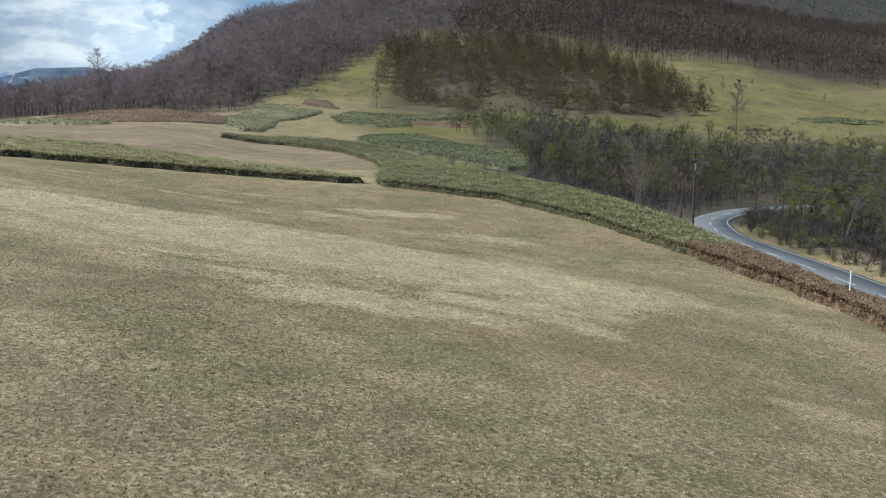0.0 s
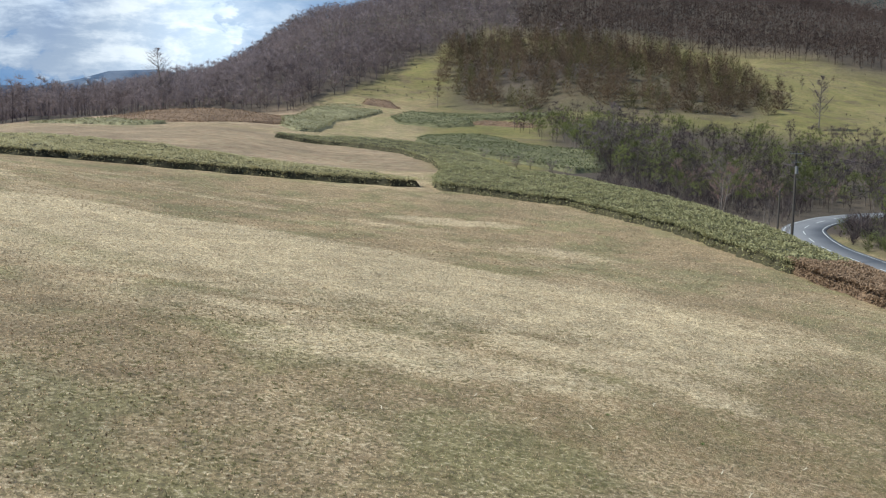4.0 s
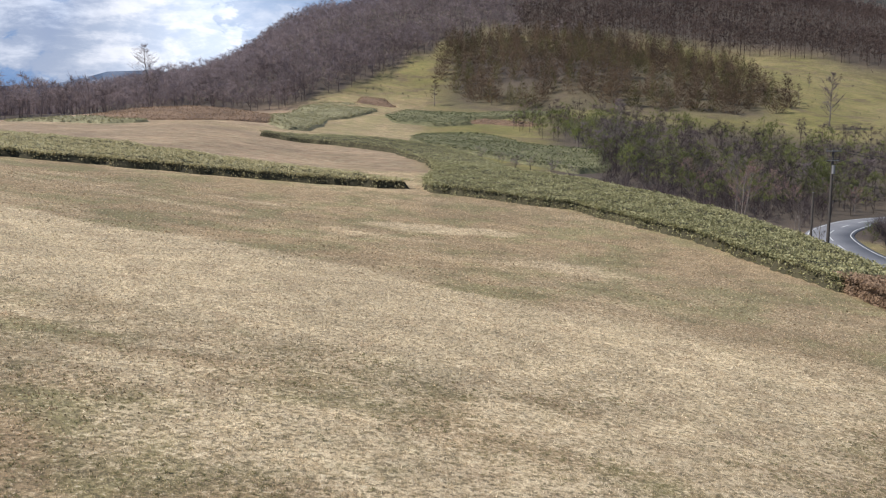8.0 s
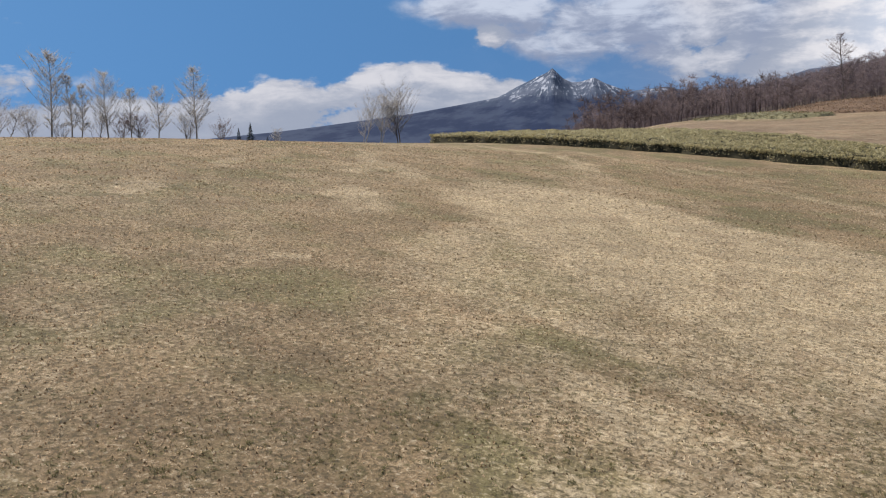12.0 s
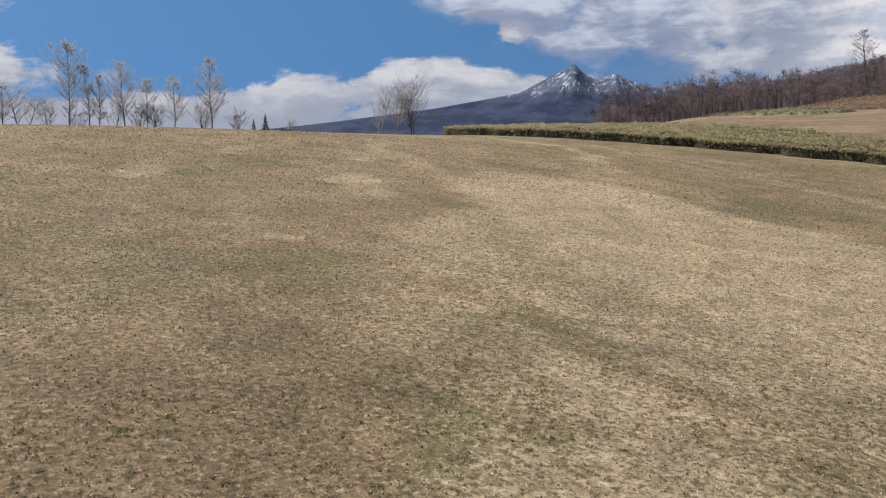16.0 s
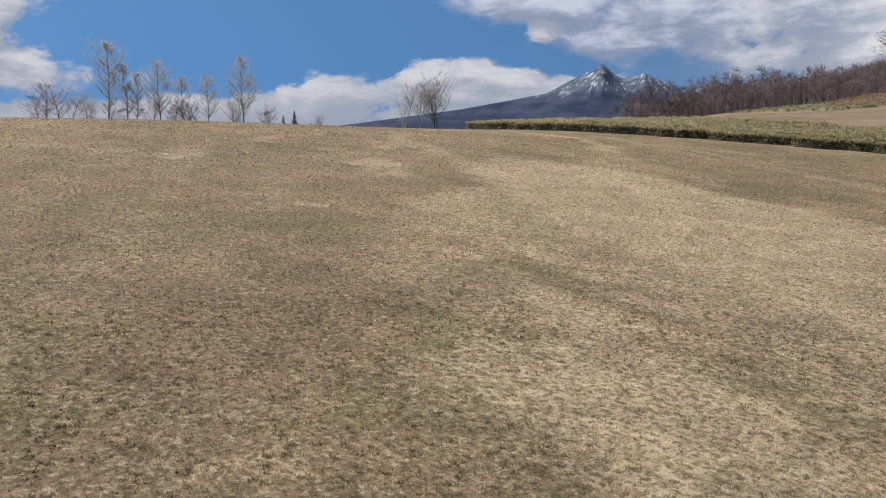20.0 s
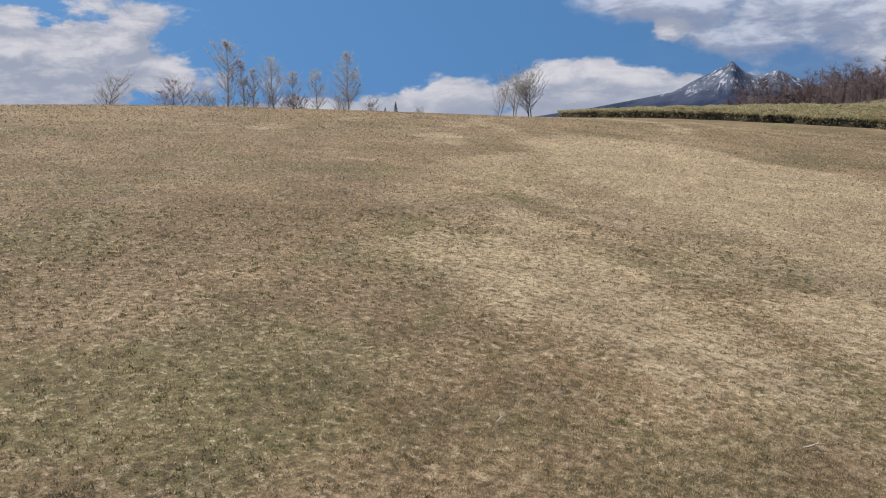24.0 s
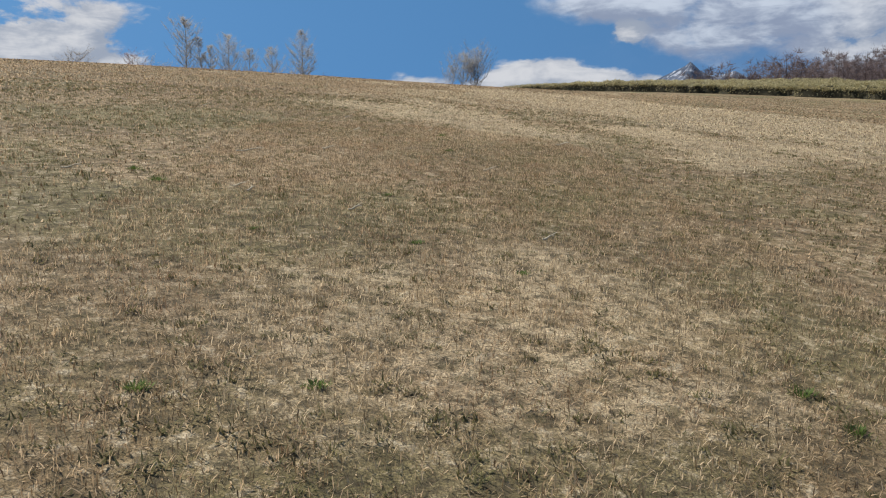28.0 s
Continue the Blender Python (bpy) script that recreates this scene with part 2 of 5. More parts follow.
    wide = n.noise(n.scaled(pos, 1.0, 1.0, 1.0), 0.045, 5.0, 0.65, 0.5)
    mid = n.noise(n.scaled(pos, 1.0, 1.0, 1.0), 0.45, 4.0, 0.6)
    tone = n.math("MULTIPLY", n.ramp(wide, 0.32, 0.68, 0.86, 1.18), n.ramp(mid, 0.30, 0.70, 0.84, 1.16))
    shade = n.add("ShaderNodeCombineColor")
    for k in range(3):
        n.link(tone, shade.inputs[k])
    col = n.mix(1.0, col, shade.outputs[0], "MULTIPLY")
    n.link(col, bsdf.inputs["Base Color"])
    h = n.math("ADD", n.math("ADD", n.math("MULTIPLY", fine, 0.7), n.math("MULTIPLY", fibre, 0.25)), clump)
    bump(n, bsdf, h, 0.9, 0.10)
    return m


M_TURF = ground_material()
M_BARK = speckled("grey_bark", (0.075, 0.060, 0.050), (0.20, 0.17, 0.148), 6.0, 0.9, 0.02)
M_TWIG = speckled("bare_twigs", (0.094, 0.070, 0.066), (0.275, 0.218, 0.212), 0.08, 0.9, island=0.12, thin=0.5)
M_PALE = speckled("pale_birch_bark", (0.26, 0.23, 0.20), (0.50, 0.46, 0.41), 3.0, 0.85)
M_PALETWIG = speckled("pale_bare_twigs", (0.36, 0.345, 0.33), (0.60, 0.58, 0.56), 0.6, 0.9, thin=0.4)
M_REDTWIG = speckled("reddish_twigs", (0.17, 0.095, 0.08), (0.36, 0.24, 0.21), 0.6, 0.9, thin=0.5)
M_LARCH = speckled("budding_larch_twigs", (0.046, 0.032, 0.022), (0.150, 0.102, 0.064), 0.09, 0.9, island=0.12, thin=0.5)
M_LARCHBUD = speckled("larch_twigs_in_bud", (0.048, 0.043, 0.018), (0.138, 0.118, 0.050), 0.09, 0.9, island=0.12, thin=0.5)
M_LARCHBARK = speckled("dark_larch_bark", (0.040, 0.030, 0.024), (0.105, 0.082, 0.066), 2.0, 0.9)
M_BROWNWOOD = speckled("dark_brown_twigs", (0.038, 0.027, 0.023), (0.118, 0.083, 0.068), 0.06, 0.9, island=0.12, thin=0.5)
M_BUD = speckled("fresh_bud_green", (0.062, 0.070, 0.024), (0.175, 0.182, 0.064), 0.15, 0.9, island=0.15, thin=0.5)
M_SPRING = speckled("yellow_green_young_leaves", (0.110, 0.125, 0.034), (0.270, 0.285, 0.090), 0.4, 0.8, island=0.25, thin=0.5)
M_BUSH = speckled("bare_shrub_twigs", (0.040, 0.030, 0.029), (0.110, 0.084, 0.080), 0.15, 0.9, island=0.15, thin=0.5)
M_GREYTWIG = speckled("purple_grey_twigs", (0.130, 0.100, 0.100), (0.310, 0.250, 0.248), 0.15, 0.9, island=0.15, thin=0.5)
M_FIR = speckled("dark_fir_needles", (0.028, 0.042, 0.042), (0.075, 0.098, 0.090), 1.5, 0.9)
M_SASA = speckled("dwarf_bamboo_leaves", (0.210, 0.186, 0.080), (0.600, 0.530, 0.310), 0.5, 0.6, island=0.6, thin=0.3)
M_SASA_GREEN = speckled("green_bamboo_leaves", (0.105, 0.105, 0.042), (0.420, 0.388, 0.205), 0.5, 0.6, island=0.65, thin=0.3)
M_SASA_MID = speckled("olive_bamboo_leaves", (0.120, 0.115, 0.052), (0.320, 0.292, 0.165), 0.5, 0.6, island=0.6, thin=0.3)
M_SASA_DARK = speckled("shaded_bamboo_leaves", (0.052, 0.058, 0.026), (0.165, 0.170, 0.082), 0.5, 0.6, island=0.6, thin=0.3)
# stems near black: the shade inside the bank is put into their colour
M_STEM_SHADE = speckled("shaded_bamboo_stems", (0.014, 0.013, 0.007), (0.060, 0.052, 0.026), 4.0, 0.9, 0.05)
M_RUST = speckled("withered_brown_leaves", (0.135, 0.085, 0.052), (0.350, 0.245, 0.160), 0.5, 0.85, island=0.55, thin=0.3)

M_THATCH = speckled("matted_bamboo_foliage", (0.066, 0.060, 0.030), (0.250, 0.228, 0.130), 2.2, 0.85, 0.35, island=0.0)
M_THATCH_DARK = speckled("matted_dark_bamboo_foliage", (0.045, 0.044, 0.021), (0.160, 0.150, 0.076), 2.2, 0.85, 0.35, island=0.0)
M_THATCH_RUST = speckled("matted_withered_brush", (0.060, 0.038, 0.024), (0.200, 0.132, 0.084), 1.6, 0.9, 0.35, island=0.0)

# ---- the lie of the land ----
RADII = (100, 140, 200, 280, 360, 450, 560, 700, 850, 1100, 1600, 5000)
PROFILES = {
    -180: (-2, -3, -4, -6, -8, -10, -12, -14, -16, -20, -30, -60),
    -110: (2, 0, -4, -10, -16, -22, -28, -34, -40, -48, -55, -60),
    -75: (6, 4, -2, -10, -18, -25, -32, -40, -45, -50, -55, -60),
    -55: (6, 5.5, 1, -6, -15, -24, -32, -40, -45, -50, -55, -60),
    -40: (6, 6.8, 6.5, 4.5, 0, -5, -12, -25, -40, -50, -55, -60),
    -30: (4, 5.8, 9, 12, 15, 17, 18, 15, 8, -10, -40, -60),
    -20: (2, 4.4, 8.5, 13, 17, 26, 37, 48, 48, 30, 0, -60),
    -12: (0, 1.2, 5, 10, 19, 40, 70, 98, 115, 100, 40, -60),
}
PROFILES.update({
    -4: (-1, 0.5, 3.5, 8, 17, 40, 72, 115, 150, 165, 90, -60),
    6: (-2, -1.5, 0.5, 8, 18, 42, 65, 104, 150, 178, 300, -60),
    16: (-4, -6, -6.5, 0, 13, 29, 50, 82, 124, 166, 305, -60),
    27: (-6, -8, -8, -3, 7, 15, 29, 60, 94, 118, 238, -60),
    45: (-8, -10, -11, -9, 0, 10, 22, 48, 82, 100, 160, -60),
    90: (-9, -11, -13, -14, -12, -8, 0, 10, 20, 30, 30, -60),
    180: (-2, -3, -4, -6, -8, -10, -12, -14, -16, -20, -30, -60),
})
EDGE = ((-180, 60), (-110, 120), (-75, 150), (-55, 150), (-42, 140), (-35, 134), (-22, 124), (-4, 122), (4, 112), (11, 98), (18, 84), (27, 66), (40, 58), (60, 55), (180, 60))
MEADOW = (-1.3137, -6.3758, -1.3853, -0.1613, 1.6497, 0.3895, -0.5257, 1.5951, 0.875, 0.4519, -0.3984, -0.3169, 0.0189, -0.2813, 0.157)
ROAD = ((6, -420), (20, -200), (30, -80), (34, -20), (36, 20), (38.5, 40), (40.3, 60), (41.5, 80), (42, 100), (42, 118), (42.8, 132), (46.3, 148.7), (50, 158), (55, 166), (61, 173.5), (72, 181), (90, 186), (130, 190), (190, 180), (300, 150), (470, 60))
ROAD_Z = -7.0


def smooth(a, b, v):
    t = np.clip((v - a) / (b - a), 0, 1)
    return t * t * (3 - 2 * t)


def rounded(points, steps):
    """A curve through plan points, as an array of places (Catmull-Rom)."""
    p = np.array([points[0], *points, points[-1]], float)
    out = []
    for i in range(1, len(p) - 2):
        for t in np.linspace(0, 1, steps, endpoint=False):
            a, b, c, d = p[i - 1:i + 3]
            out.append(0.5 * (2 * b + (c - a) * t + (2 * a - 5 * b + 4 * c - d) * t * t + (3 * b - a - 3 * c + d) * t ** 3))
    return np.array(out + [p[-2]])


ROAD_LINE = rounded(ROAD, 10)


def off_line(x, y, line):
    """Distance in plan from each place to a line."""
    best = np.full(np.shape(x), 1e9)
    for (ax, ay), (bx, by) in zip(line[:-1], line[1:]):
        ux, uy = bx - ax, by - ay
        t = np.clip(((x - ax) * ux + (y - ay) * uy) / (ux * ux + uy * uy + 1e-9), 0, 1)
        best = np.minimum(best, (x - ax - t * ux) ** 2 + (y - ay - t * uy) ** 2)
    return np.sqrt(best)


def polar(x, y):
    return np.degrees(np.arctan2(x, y - 20.0)), np.hypot(x, y - 20.0)


def waves(x, y, size, seed=0.0):
    """Cheap smooth unevenness, about -1 to 1."""
    a, b = x / size + seed, y / size - 1.7 * seed
    return (np.sin(a * 2.1 + 1.3 * np.sin(b * 1.7 + seed)) + np.sin(b * 2.6 + 1.1 * np.sin(a * 2.3)) + np.sin((a + b) * 1.5 + seed) * 0.8) / 2.8


def land(x, y):
    """Height of the ground."""
    x, y = np.asarray(x, float), np.asarray(y, float)
    az, r = polar(x, y)
    ring = np.interp(az, [e[0] for e in EDGE], [e[1] for e in EDGE])
    pull = np.minimum(1.0, (ring + 16) / np.maximum(r, 1e-6))
    u, v = np.clip(x * pull, -112, 46) / 50.0, (np.clip(20 + (y - 20) * pull, -8, 150) - 50) / 50.0
    terms = (1, u, v, u * u, u * v, v * v, u ** 3, u * u * v, u * v * v, v ** 3, u ** 4, u * u * v * v, v ** 4, u * v ** 3, u ** 3 * v)
    near = sum(c * t for c, t in zip(MEADOW, terms))
    keys = list(PROFILES)
    rows = np.stack([np.interp(r, RADII, PROFILES[k]) for k in keys])
    i = np.clip(np.searchsorted(keys, az) - 1, 0, len(keys) - 2)
    lo, hi = np.array(keys)[i], np.array(keys)[i + 1]
    t = np.clip((az - lo) / (hi - lo), 0, 1)
    t = 0.5 * t + 0.5 * t * t * (3 - 2 * t)
    far = np.take_along_axis(rows, i[None], 0)[0] * (1 - t) + np.take_along_axis(rows, i[None] + 1, 0)[0] * t
    far = far + waves(x, y, 60) * smooth(260, 500, r) * 3.0 + waves(x, y, 17, 2.0) * smooth(150, 300, r) * 0.8
    far = far + 3.4 * np.exp(-((x + 98) / 32) ** 2 - ((y - 292) / 14) ** 2)
    z = near + (far - near) * smooth(ring + 2, ring + 45, r)
    close = (x > -20) & (x < 490) & (y > -440) & (y < 230)
    road = np.where(close, off_line(x, y, ROAD_LINE), 99.0)
    return z + (ROAD_Z - 0.12 - z) * (1 - smooth(4.2, 11.0, road))


def link_mesh(name, verts, faces, mat, parent=None, label="", smooth_shade=False):
    """One mesh object from arrays; faces: arrays of triangles or of quads."""
    me = bpy.data.meshes.new(name)
    verts, faces = np.asarray(verts, np.float32), np.asarray(faces, np.int32)
    k = faces.shape[1]
    me.vertices.add(len(verts))
    me.vertices.foreach_set("co", verts.ravel())
    me.loops.add(faces.size)
    me.loops.foreach_set("vertex_index", faces.ravel())
    me.polygons.add(len(faces))
    me.polygons.foreach_set("loop_start", np.arange(len(faces), dtype=np.int32) * k)
    if smooth_shade:
        me.polygons.foreach_set("use_smooth", np.ones(len(faces), bool))
    me.update(calc_edges=True)
    if mat:
        me.materials.append(mat)
    ob = new(name, me)
    if parent:
        ob.parent = parent
    if label:
        tagged(ob, label)
    return ob


def spread(ob, name, values):
    a = ob.data.attributes.new(name, "FLOAT", "POINT")
    a.data.foreach_set("value", np.asarray(values, np.float32))


def ground_grid():
    def axis(lo, hi, step):
        core = np.arange(lo, hi + 0.01, step)
        up, d = [hi], step
        while up[-1] < 4700:
            d = min(d * 1.13, 400)
            up.append(up[-1] + d)
        down, d = [lo], step
        while down[-1] > -4700:
            d = min(d * 1.13, 400)
            down.append(down[-1] - d)
        return np.array(down[:0:-1] + list(core) + up[1:])
    xs, ys = axis(-110, 62, 1.0), axis(4, 160, 1.0)
    X, Y = np.meshgrid(xs, ys)
    i = np.arange(len(xs) * len(ys)).reshape(len(ys), len(xs))
    q = np.stack([i[:-1, :-1], i[:-1, 1:], i[1:, 1:], i[1:, :-1]], -1).reshape(-1, 4)
    return X.ravel(), Y.ravel(), q


# straw-coloured (+) and greener (-) swathes of grass: middle, half length, half width, bearing of the long axis, weight
SWATHES_WIDE = (
    (-17, 69, 35, 10, -67, 0.62), (1, 57, 13, 7, -55, 0.5), (-24, 58, 10, 4, -60, 0.3), (-5, 103, 8, 3, 88, 0.5), (-5, 46, 9, 2.6, -65, 0.35),
    (-47.5, 53.2, 3.4, 2.2, -40, 0.55), (-42, 63.5, 6, 2, -50, 0.4), (-29.2, 50, 0.9, 0.6, 0, 0.5), (-58, 104, 12, 1.1, -50, 0.4), (-75, 112, 16, 0.9, -70, 0.4),
    (-36, 104, 26, 1.3, -72, 0.3), (4, 47, 5, 2, -50, 0.45), (10, 60, 6, 3, -60, 0.35), (15.8, 32, 3, 1.2, -60, 0.25),
)
SWATHES_NEAR = (
    (-60, 80, 12, 1.5, -60, 0.3), (-4.2, 82, 6, 1.8, -75, -0.7), (-10.5, 50.2, 8, 1.4, -70, -0.4), (4.5, 54, 3.5, 1.5, -70, -0.5), (2.8, 50.3, 3, 1.2, -60, -0.55),
    (0, 58, 2.5, 1.2, -70, -0.5), (-10, 49, 9, 7, -60, 0.18), (8, 64, 9, 6, -60, 0.2), (-25, 110, 62, 17, -78, -0.16), (-22, 87.5, 16, 3, -66, -0.35),
    (0, 73.5, 4, 1.2, -70, -0.5), (-19, 46, 12, 3, -60, -0.08), (5.2, 45.5, 4, 0.9, -60, 0.4), (3.6, 47.0, 5, 1.6, -62, 0.3),
)
SWATHES_FAR = (
    (6.5, 46.6, 2.0, 0.7, -50, -0.5), (-13, 52.6, 5, 0.9, -72, 0.3), (-9.2, 44, 1.6, 1.0, -60, 0.28), (-46.5, 52.6, 3.0, 1.6, -50, 0.3), (-60, 66, 5, 0.8, -40, 0.3),
    (-58, 76, 6, 0.9, -40, 0.3), (-10, 95, 7, 2.2, -85, 0.25), (-50, 112, 26, 1.2, -74, 0.28), (-38, 114, 24, 1.0, -78, 0.25), (-31, 62.5, 4.0, 1.6, -60, 0.25),
    (-35, 55.5, 4, 1.5, -60, -0.22), (-40, 97, 18, 3.2, -62, -0.3), (-13.8, 44.4, 1.2, 0.7, 0, -0.4), (-11.2, 42.6, 1.0, 0.6, 20, -0.4),
)
SWATHES_CREST = (
    (-12.4, 37.4, 1.4, 0.8, 0, -0.3), (5, 86.6, 7, 1.4, -85, 0.25), (21, 58, 9, 4, -40, 0.18),
)
SWATHES = SWATHES_WIDE + SWATHES_NEAR + SWATHES_FAR + SWATHES_CREST


def dryness(x, y):
    d = 0.36 + 0.10 * waves(x, y, 9, 3.0) + 0.08 * waves(x, y, 3.1, 5.0)
    wx = x + 1.7 * waves(x, y, 7, 1.0) + 0.45 * waves(x, y, 1.3, 4.0) + 0.2 * waves(x, y, 0.5, 2.0)
    wy = y + 1.7 * waves(x, y, 6, 8.0) + 0.45 * waves(x, y, 1.5, 6.0) + 0.2 * waves(x, y, 0.45, 3.0)
    # faint bands left by the mower
    d = d + 0.045 * np.sin((x * 0.47 + y * 0.88) * 1.35 + 0.8 * waves(x, y, 14, 2.0)) * smooth(-4, -14, x)
    for cx, cy, a, b, bearing, w in SWATHES:
        c, s = math.cos(radians(bearing)), math.sin(radians(bearing))
        along, across = (wx - cx) * s + (wy - cy) * c, (wx - cx) * c - (wy - cy) * s
        d = d + w * (1 - smooth(0.82, 1.07, np.sqrt((along / a) ** 2 + (across / b) ** 2)))
    return np.clip(d, 0, 1.1)


gx, gy, gq = ground_grid()
gz = land(gx, gy)
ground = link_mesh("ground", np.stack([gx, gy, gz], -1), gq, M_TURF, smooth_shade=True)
tagged(ground, "rolling meadow of short dry spring grass with straw-coloured swathes", "ground", kind="structure")
g_az, g_r = polar(gx, gy)


WOOD_EDGE = ((-46, -36, -30, -22, -14.5, -11, -8, -5, -3, -1, 6, 16, 27, 40), (300, 290, 300, 345, 345, 385, 440, 500, 545, 570, 560, 590, 600, 620))


def sector(az, r, a0, a1, r0, r1, soft_az=1.5, soft_r=12):
    return smooth(a0 - soft_az, a0 + soft_az, az) * (1 - smooth(a1 - soft_az, a1 + soft_az, az)) * smooth(r0 - soft_r, r0 + soft_r, r) * (1 - smooth(r1 - soft_r, r1 + soft_r, r))


def oval(x, y, cx, cy, rx, ry):
    return 1 - smooth(0.7, 1.15, np.hypot((x - cx) / rx, (y - cy) / ry) + 0.15 * waves(x, y, 9, cx))


outer = smooth(122, 150, g_r) * ((g_az > -44) & (g_az < 60))
lawn = oval(gx, gy, -43, 300, 22, 46)
dry = dryness(gx, gy) * (1 - outer) + outer * (0.22 + 0.22 * waves(gx, gy, 22, 1.0))
spread(ground, "dry", dry * (1 - lawn) + 0.42 * lawn)
wild = sector(g_az, g_r, -40, -14.0, 258, 420) * 1.0 + 0.9 * oval(gx, gy, 4, 332, 16, 9) + 0.8 * oval(gx, gy, -45, 372, 12, 10) + 0.8 * oval(gx, gy, 126, 400, 22, 24)
wild = wild + 0.72 * sector(g_az, g_r, -44, -4, 145, 240) + 0.6 * sector(g_az, g_r, 4, 60, 140, 350) + 0.9 * smooth(560, 640, g_r) + 0.7 * oval(gx, gy, 56, 96, 9, 12)
wild = wild + 0.5 * smooth(0.2, 0.7, waves(gx, gy, 30, 4.0)) * smooth(300, 340, g_r)
spread(ground, "wild", np.clip(wild * (1 - lawn), 0, 1))
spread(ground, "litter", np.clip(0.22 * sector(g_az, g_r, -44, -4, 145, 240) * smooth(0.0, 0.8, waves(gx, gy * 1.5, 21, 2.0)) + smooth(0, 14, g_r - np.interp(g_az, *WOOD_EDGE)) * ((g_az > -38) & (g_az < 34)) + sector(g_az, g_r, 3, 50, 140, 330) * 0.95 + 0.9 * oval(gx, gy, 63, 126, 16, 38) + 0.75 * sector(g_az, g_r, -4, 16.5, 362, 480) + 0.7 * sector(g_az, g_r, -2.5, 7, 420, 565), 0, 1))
spread(ground, "lush", np.clip(0.35 * lawn + 1.1 * sector(g_az, g_r, -5, 30, 160, 372) * (0.85 - 0.2 * waves(gx, gy, 15, 3.0)) + 0.6 * oval(gx, gy, 48.5, 126, 2.5, 34) + sector(g_az, g_r, -13, 40, 375, 640) * (0.85 - 0.3 * waves(gx, gy, 26, 6.0)), 0, 1))


# ---- woods ----
def sliver(a, b, w, rng):
    """A thin three-cornered twig from a to b (arrays)."""
    d = b - a
    side = np.cross(d, rng.normal(size=d.shape))
    side /= np.linalg.norm(side, axis=1, keepdims=True) + 1e-9
    return np.stack([a - side * w, a + side * w, b], 1)


def stick(points, radii, sides=4):
    """A tapered tube along points."""
    v, f = [], []
    for k, (p, r) in enumerate(zip(points, radii)):
        for j in range(sides):
            t = 2 * math.pi * j / sides
            v.append((p[0] + r * math.cos(t), p[1] + r * math.sin(t), p[2]))
    for k in range(len(points) - 1):
        for j in range(sides):
            a, b = k * sides + j, k * sides + (j + 1) % sides
            f += [(a, b, b + sides), (a, b + sides, a + sides)]
    return np.array(v, float), np.array(f, int)


def far_tree(rng, kind, twigs):
    """Triangles of one far tree of height 1: its trunk and its twigs."""
    v, f = stick([(0, 0, -0.05), (rng.normal() * 0.02, rng.normal() * 0.02, 0.45), (rng.normal() * 0.03, rng.normal() * 0.03, 0.88)], (0.0085, 0.006, 0.002), 3)
    if kind == "cone":
        v = v * np.array([0.6, 0.6, 0.95])
    trunk = v[f]
    if kind == "round":
        # limbs fan out of the trunk to clumps of ascending twigs that make a lumpy dome
        clumps = max(7, twigs // 22)
        turn = np.arange(clumps) * 2.4 + rng.normal(0, 0.35, clumps)
        up = rng.uniform(0.0, 1.0, clumps)
        wide = 0.33 * np.sqrt(np.clip(1 - (up * 0.92) ** 2, 0.03, 1)) * rng.uniform(0.35, 1.0, clumps)
        mid = np.stack([wide * np.cos(turn), wide * np.sin(turn), 0.32 + 0.54 * up + rng.normal(0, 0.03, clumps)], 1)
        foot = np.stack([0 * wide, 0 * wide, np.clip(mid[:, 2] - 0.75 * wide - 0.16, 0.16, 0.7)], 1)
        limbs = sliver(foot, mid, np.full((clumps, 1), 0.005), rng)
        which = rng.integers(0, clumps, twigs)
        n = rng.normal(size=(twigs, 3)) + np.array([0, 0, 0.75]) + mid[which] * np.array([1.6, 1.6, 0.0])
        n /= np.linalg.norm(n, axis=1, keepdims=True)
        a = mid[which] + n * rng.uniform(-0.02, 0.06, (twigs, 1))
        b = a + (n + rng.normal(0, 0.3, (twigs, 3))) * rng.uniform(0.06, 0.15, (twigs, 1))
        w = rng.uniform(0.0028, 0.0066, (twigs, 1)) * math.sqrt(260 / twigs)
        return np.concatenate([trunk, limbs]), sliver(a, b, w, rng)
    t = rng.uniform(0, 2 * math.pi, twigs)
    if kind == "cone":
        h = rng.uniform(0.04, 1.0, twigs) ** 1.25 * 0.94
        out = (0.27 * (1.0 - h) ** 0.8 + 0.012) * (1 + 0.22 * np.sin(3 * t + rng.uniform(0, 6)))
        inner = out * rng.uniform(0.05, 0.85, twigs)
        a = np.stack([inner * np.cos(t), inner * np.sin(t), h], 1)
        b = a + np.stack([np.cos(t), np.sin(t), rng.uniform(0.2, 1.3, twigs)], 1) * (out * rng.uniform(0.15, 0.5, twigs) + 0.015)[:, None] + rng.normal(0, 0.012, (twigs, 3))
        return trunk, sliver(a, b, rng.uniform(0.005, 0.012, (twigs, 1)), rng)
    h = rng.uniform(0.0, 0.6, twigs)
    spread_r = 0.55 * rng.uniform(0.1, 1, twigs) * (0.5 + h * 0.6)
    inner = spread_r * rng.uniform(0.15, 0.75, twigs)
    a = np.stack([inner * np.cos(t), inner * np.sin(t), h], 1)
    t2 = t + rng.normal(0, 0.28, twigs)
    b = np.stack([(spread_r + 0.03) * np.cos(t2), (spread_r + 0.03) * np.sin(t2), h + rng.uniform(0.1, 0.35, twigs)], 1)
    return trunk, sliver(a, b, rng.uniform(0.005, 0.013, (twigs, 1)), rng)


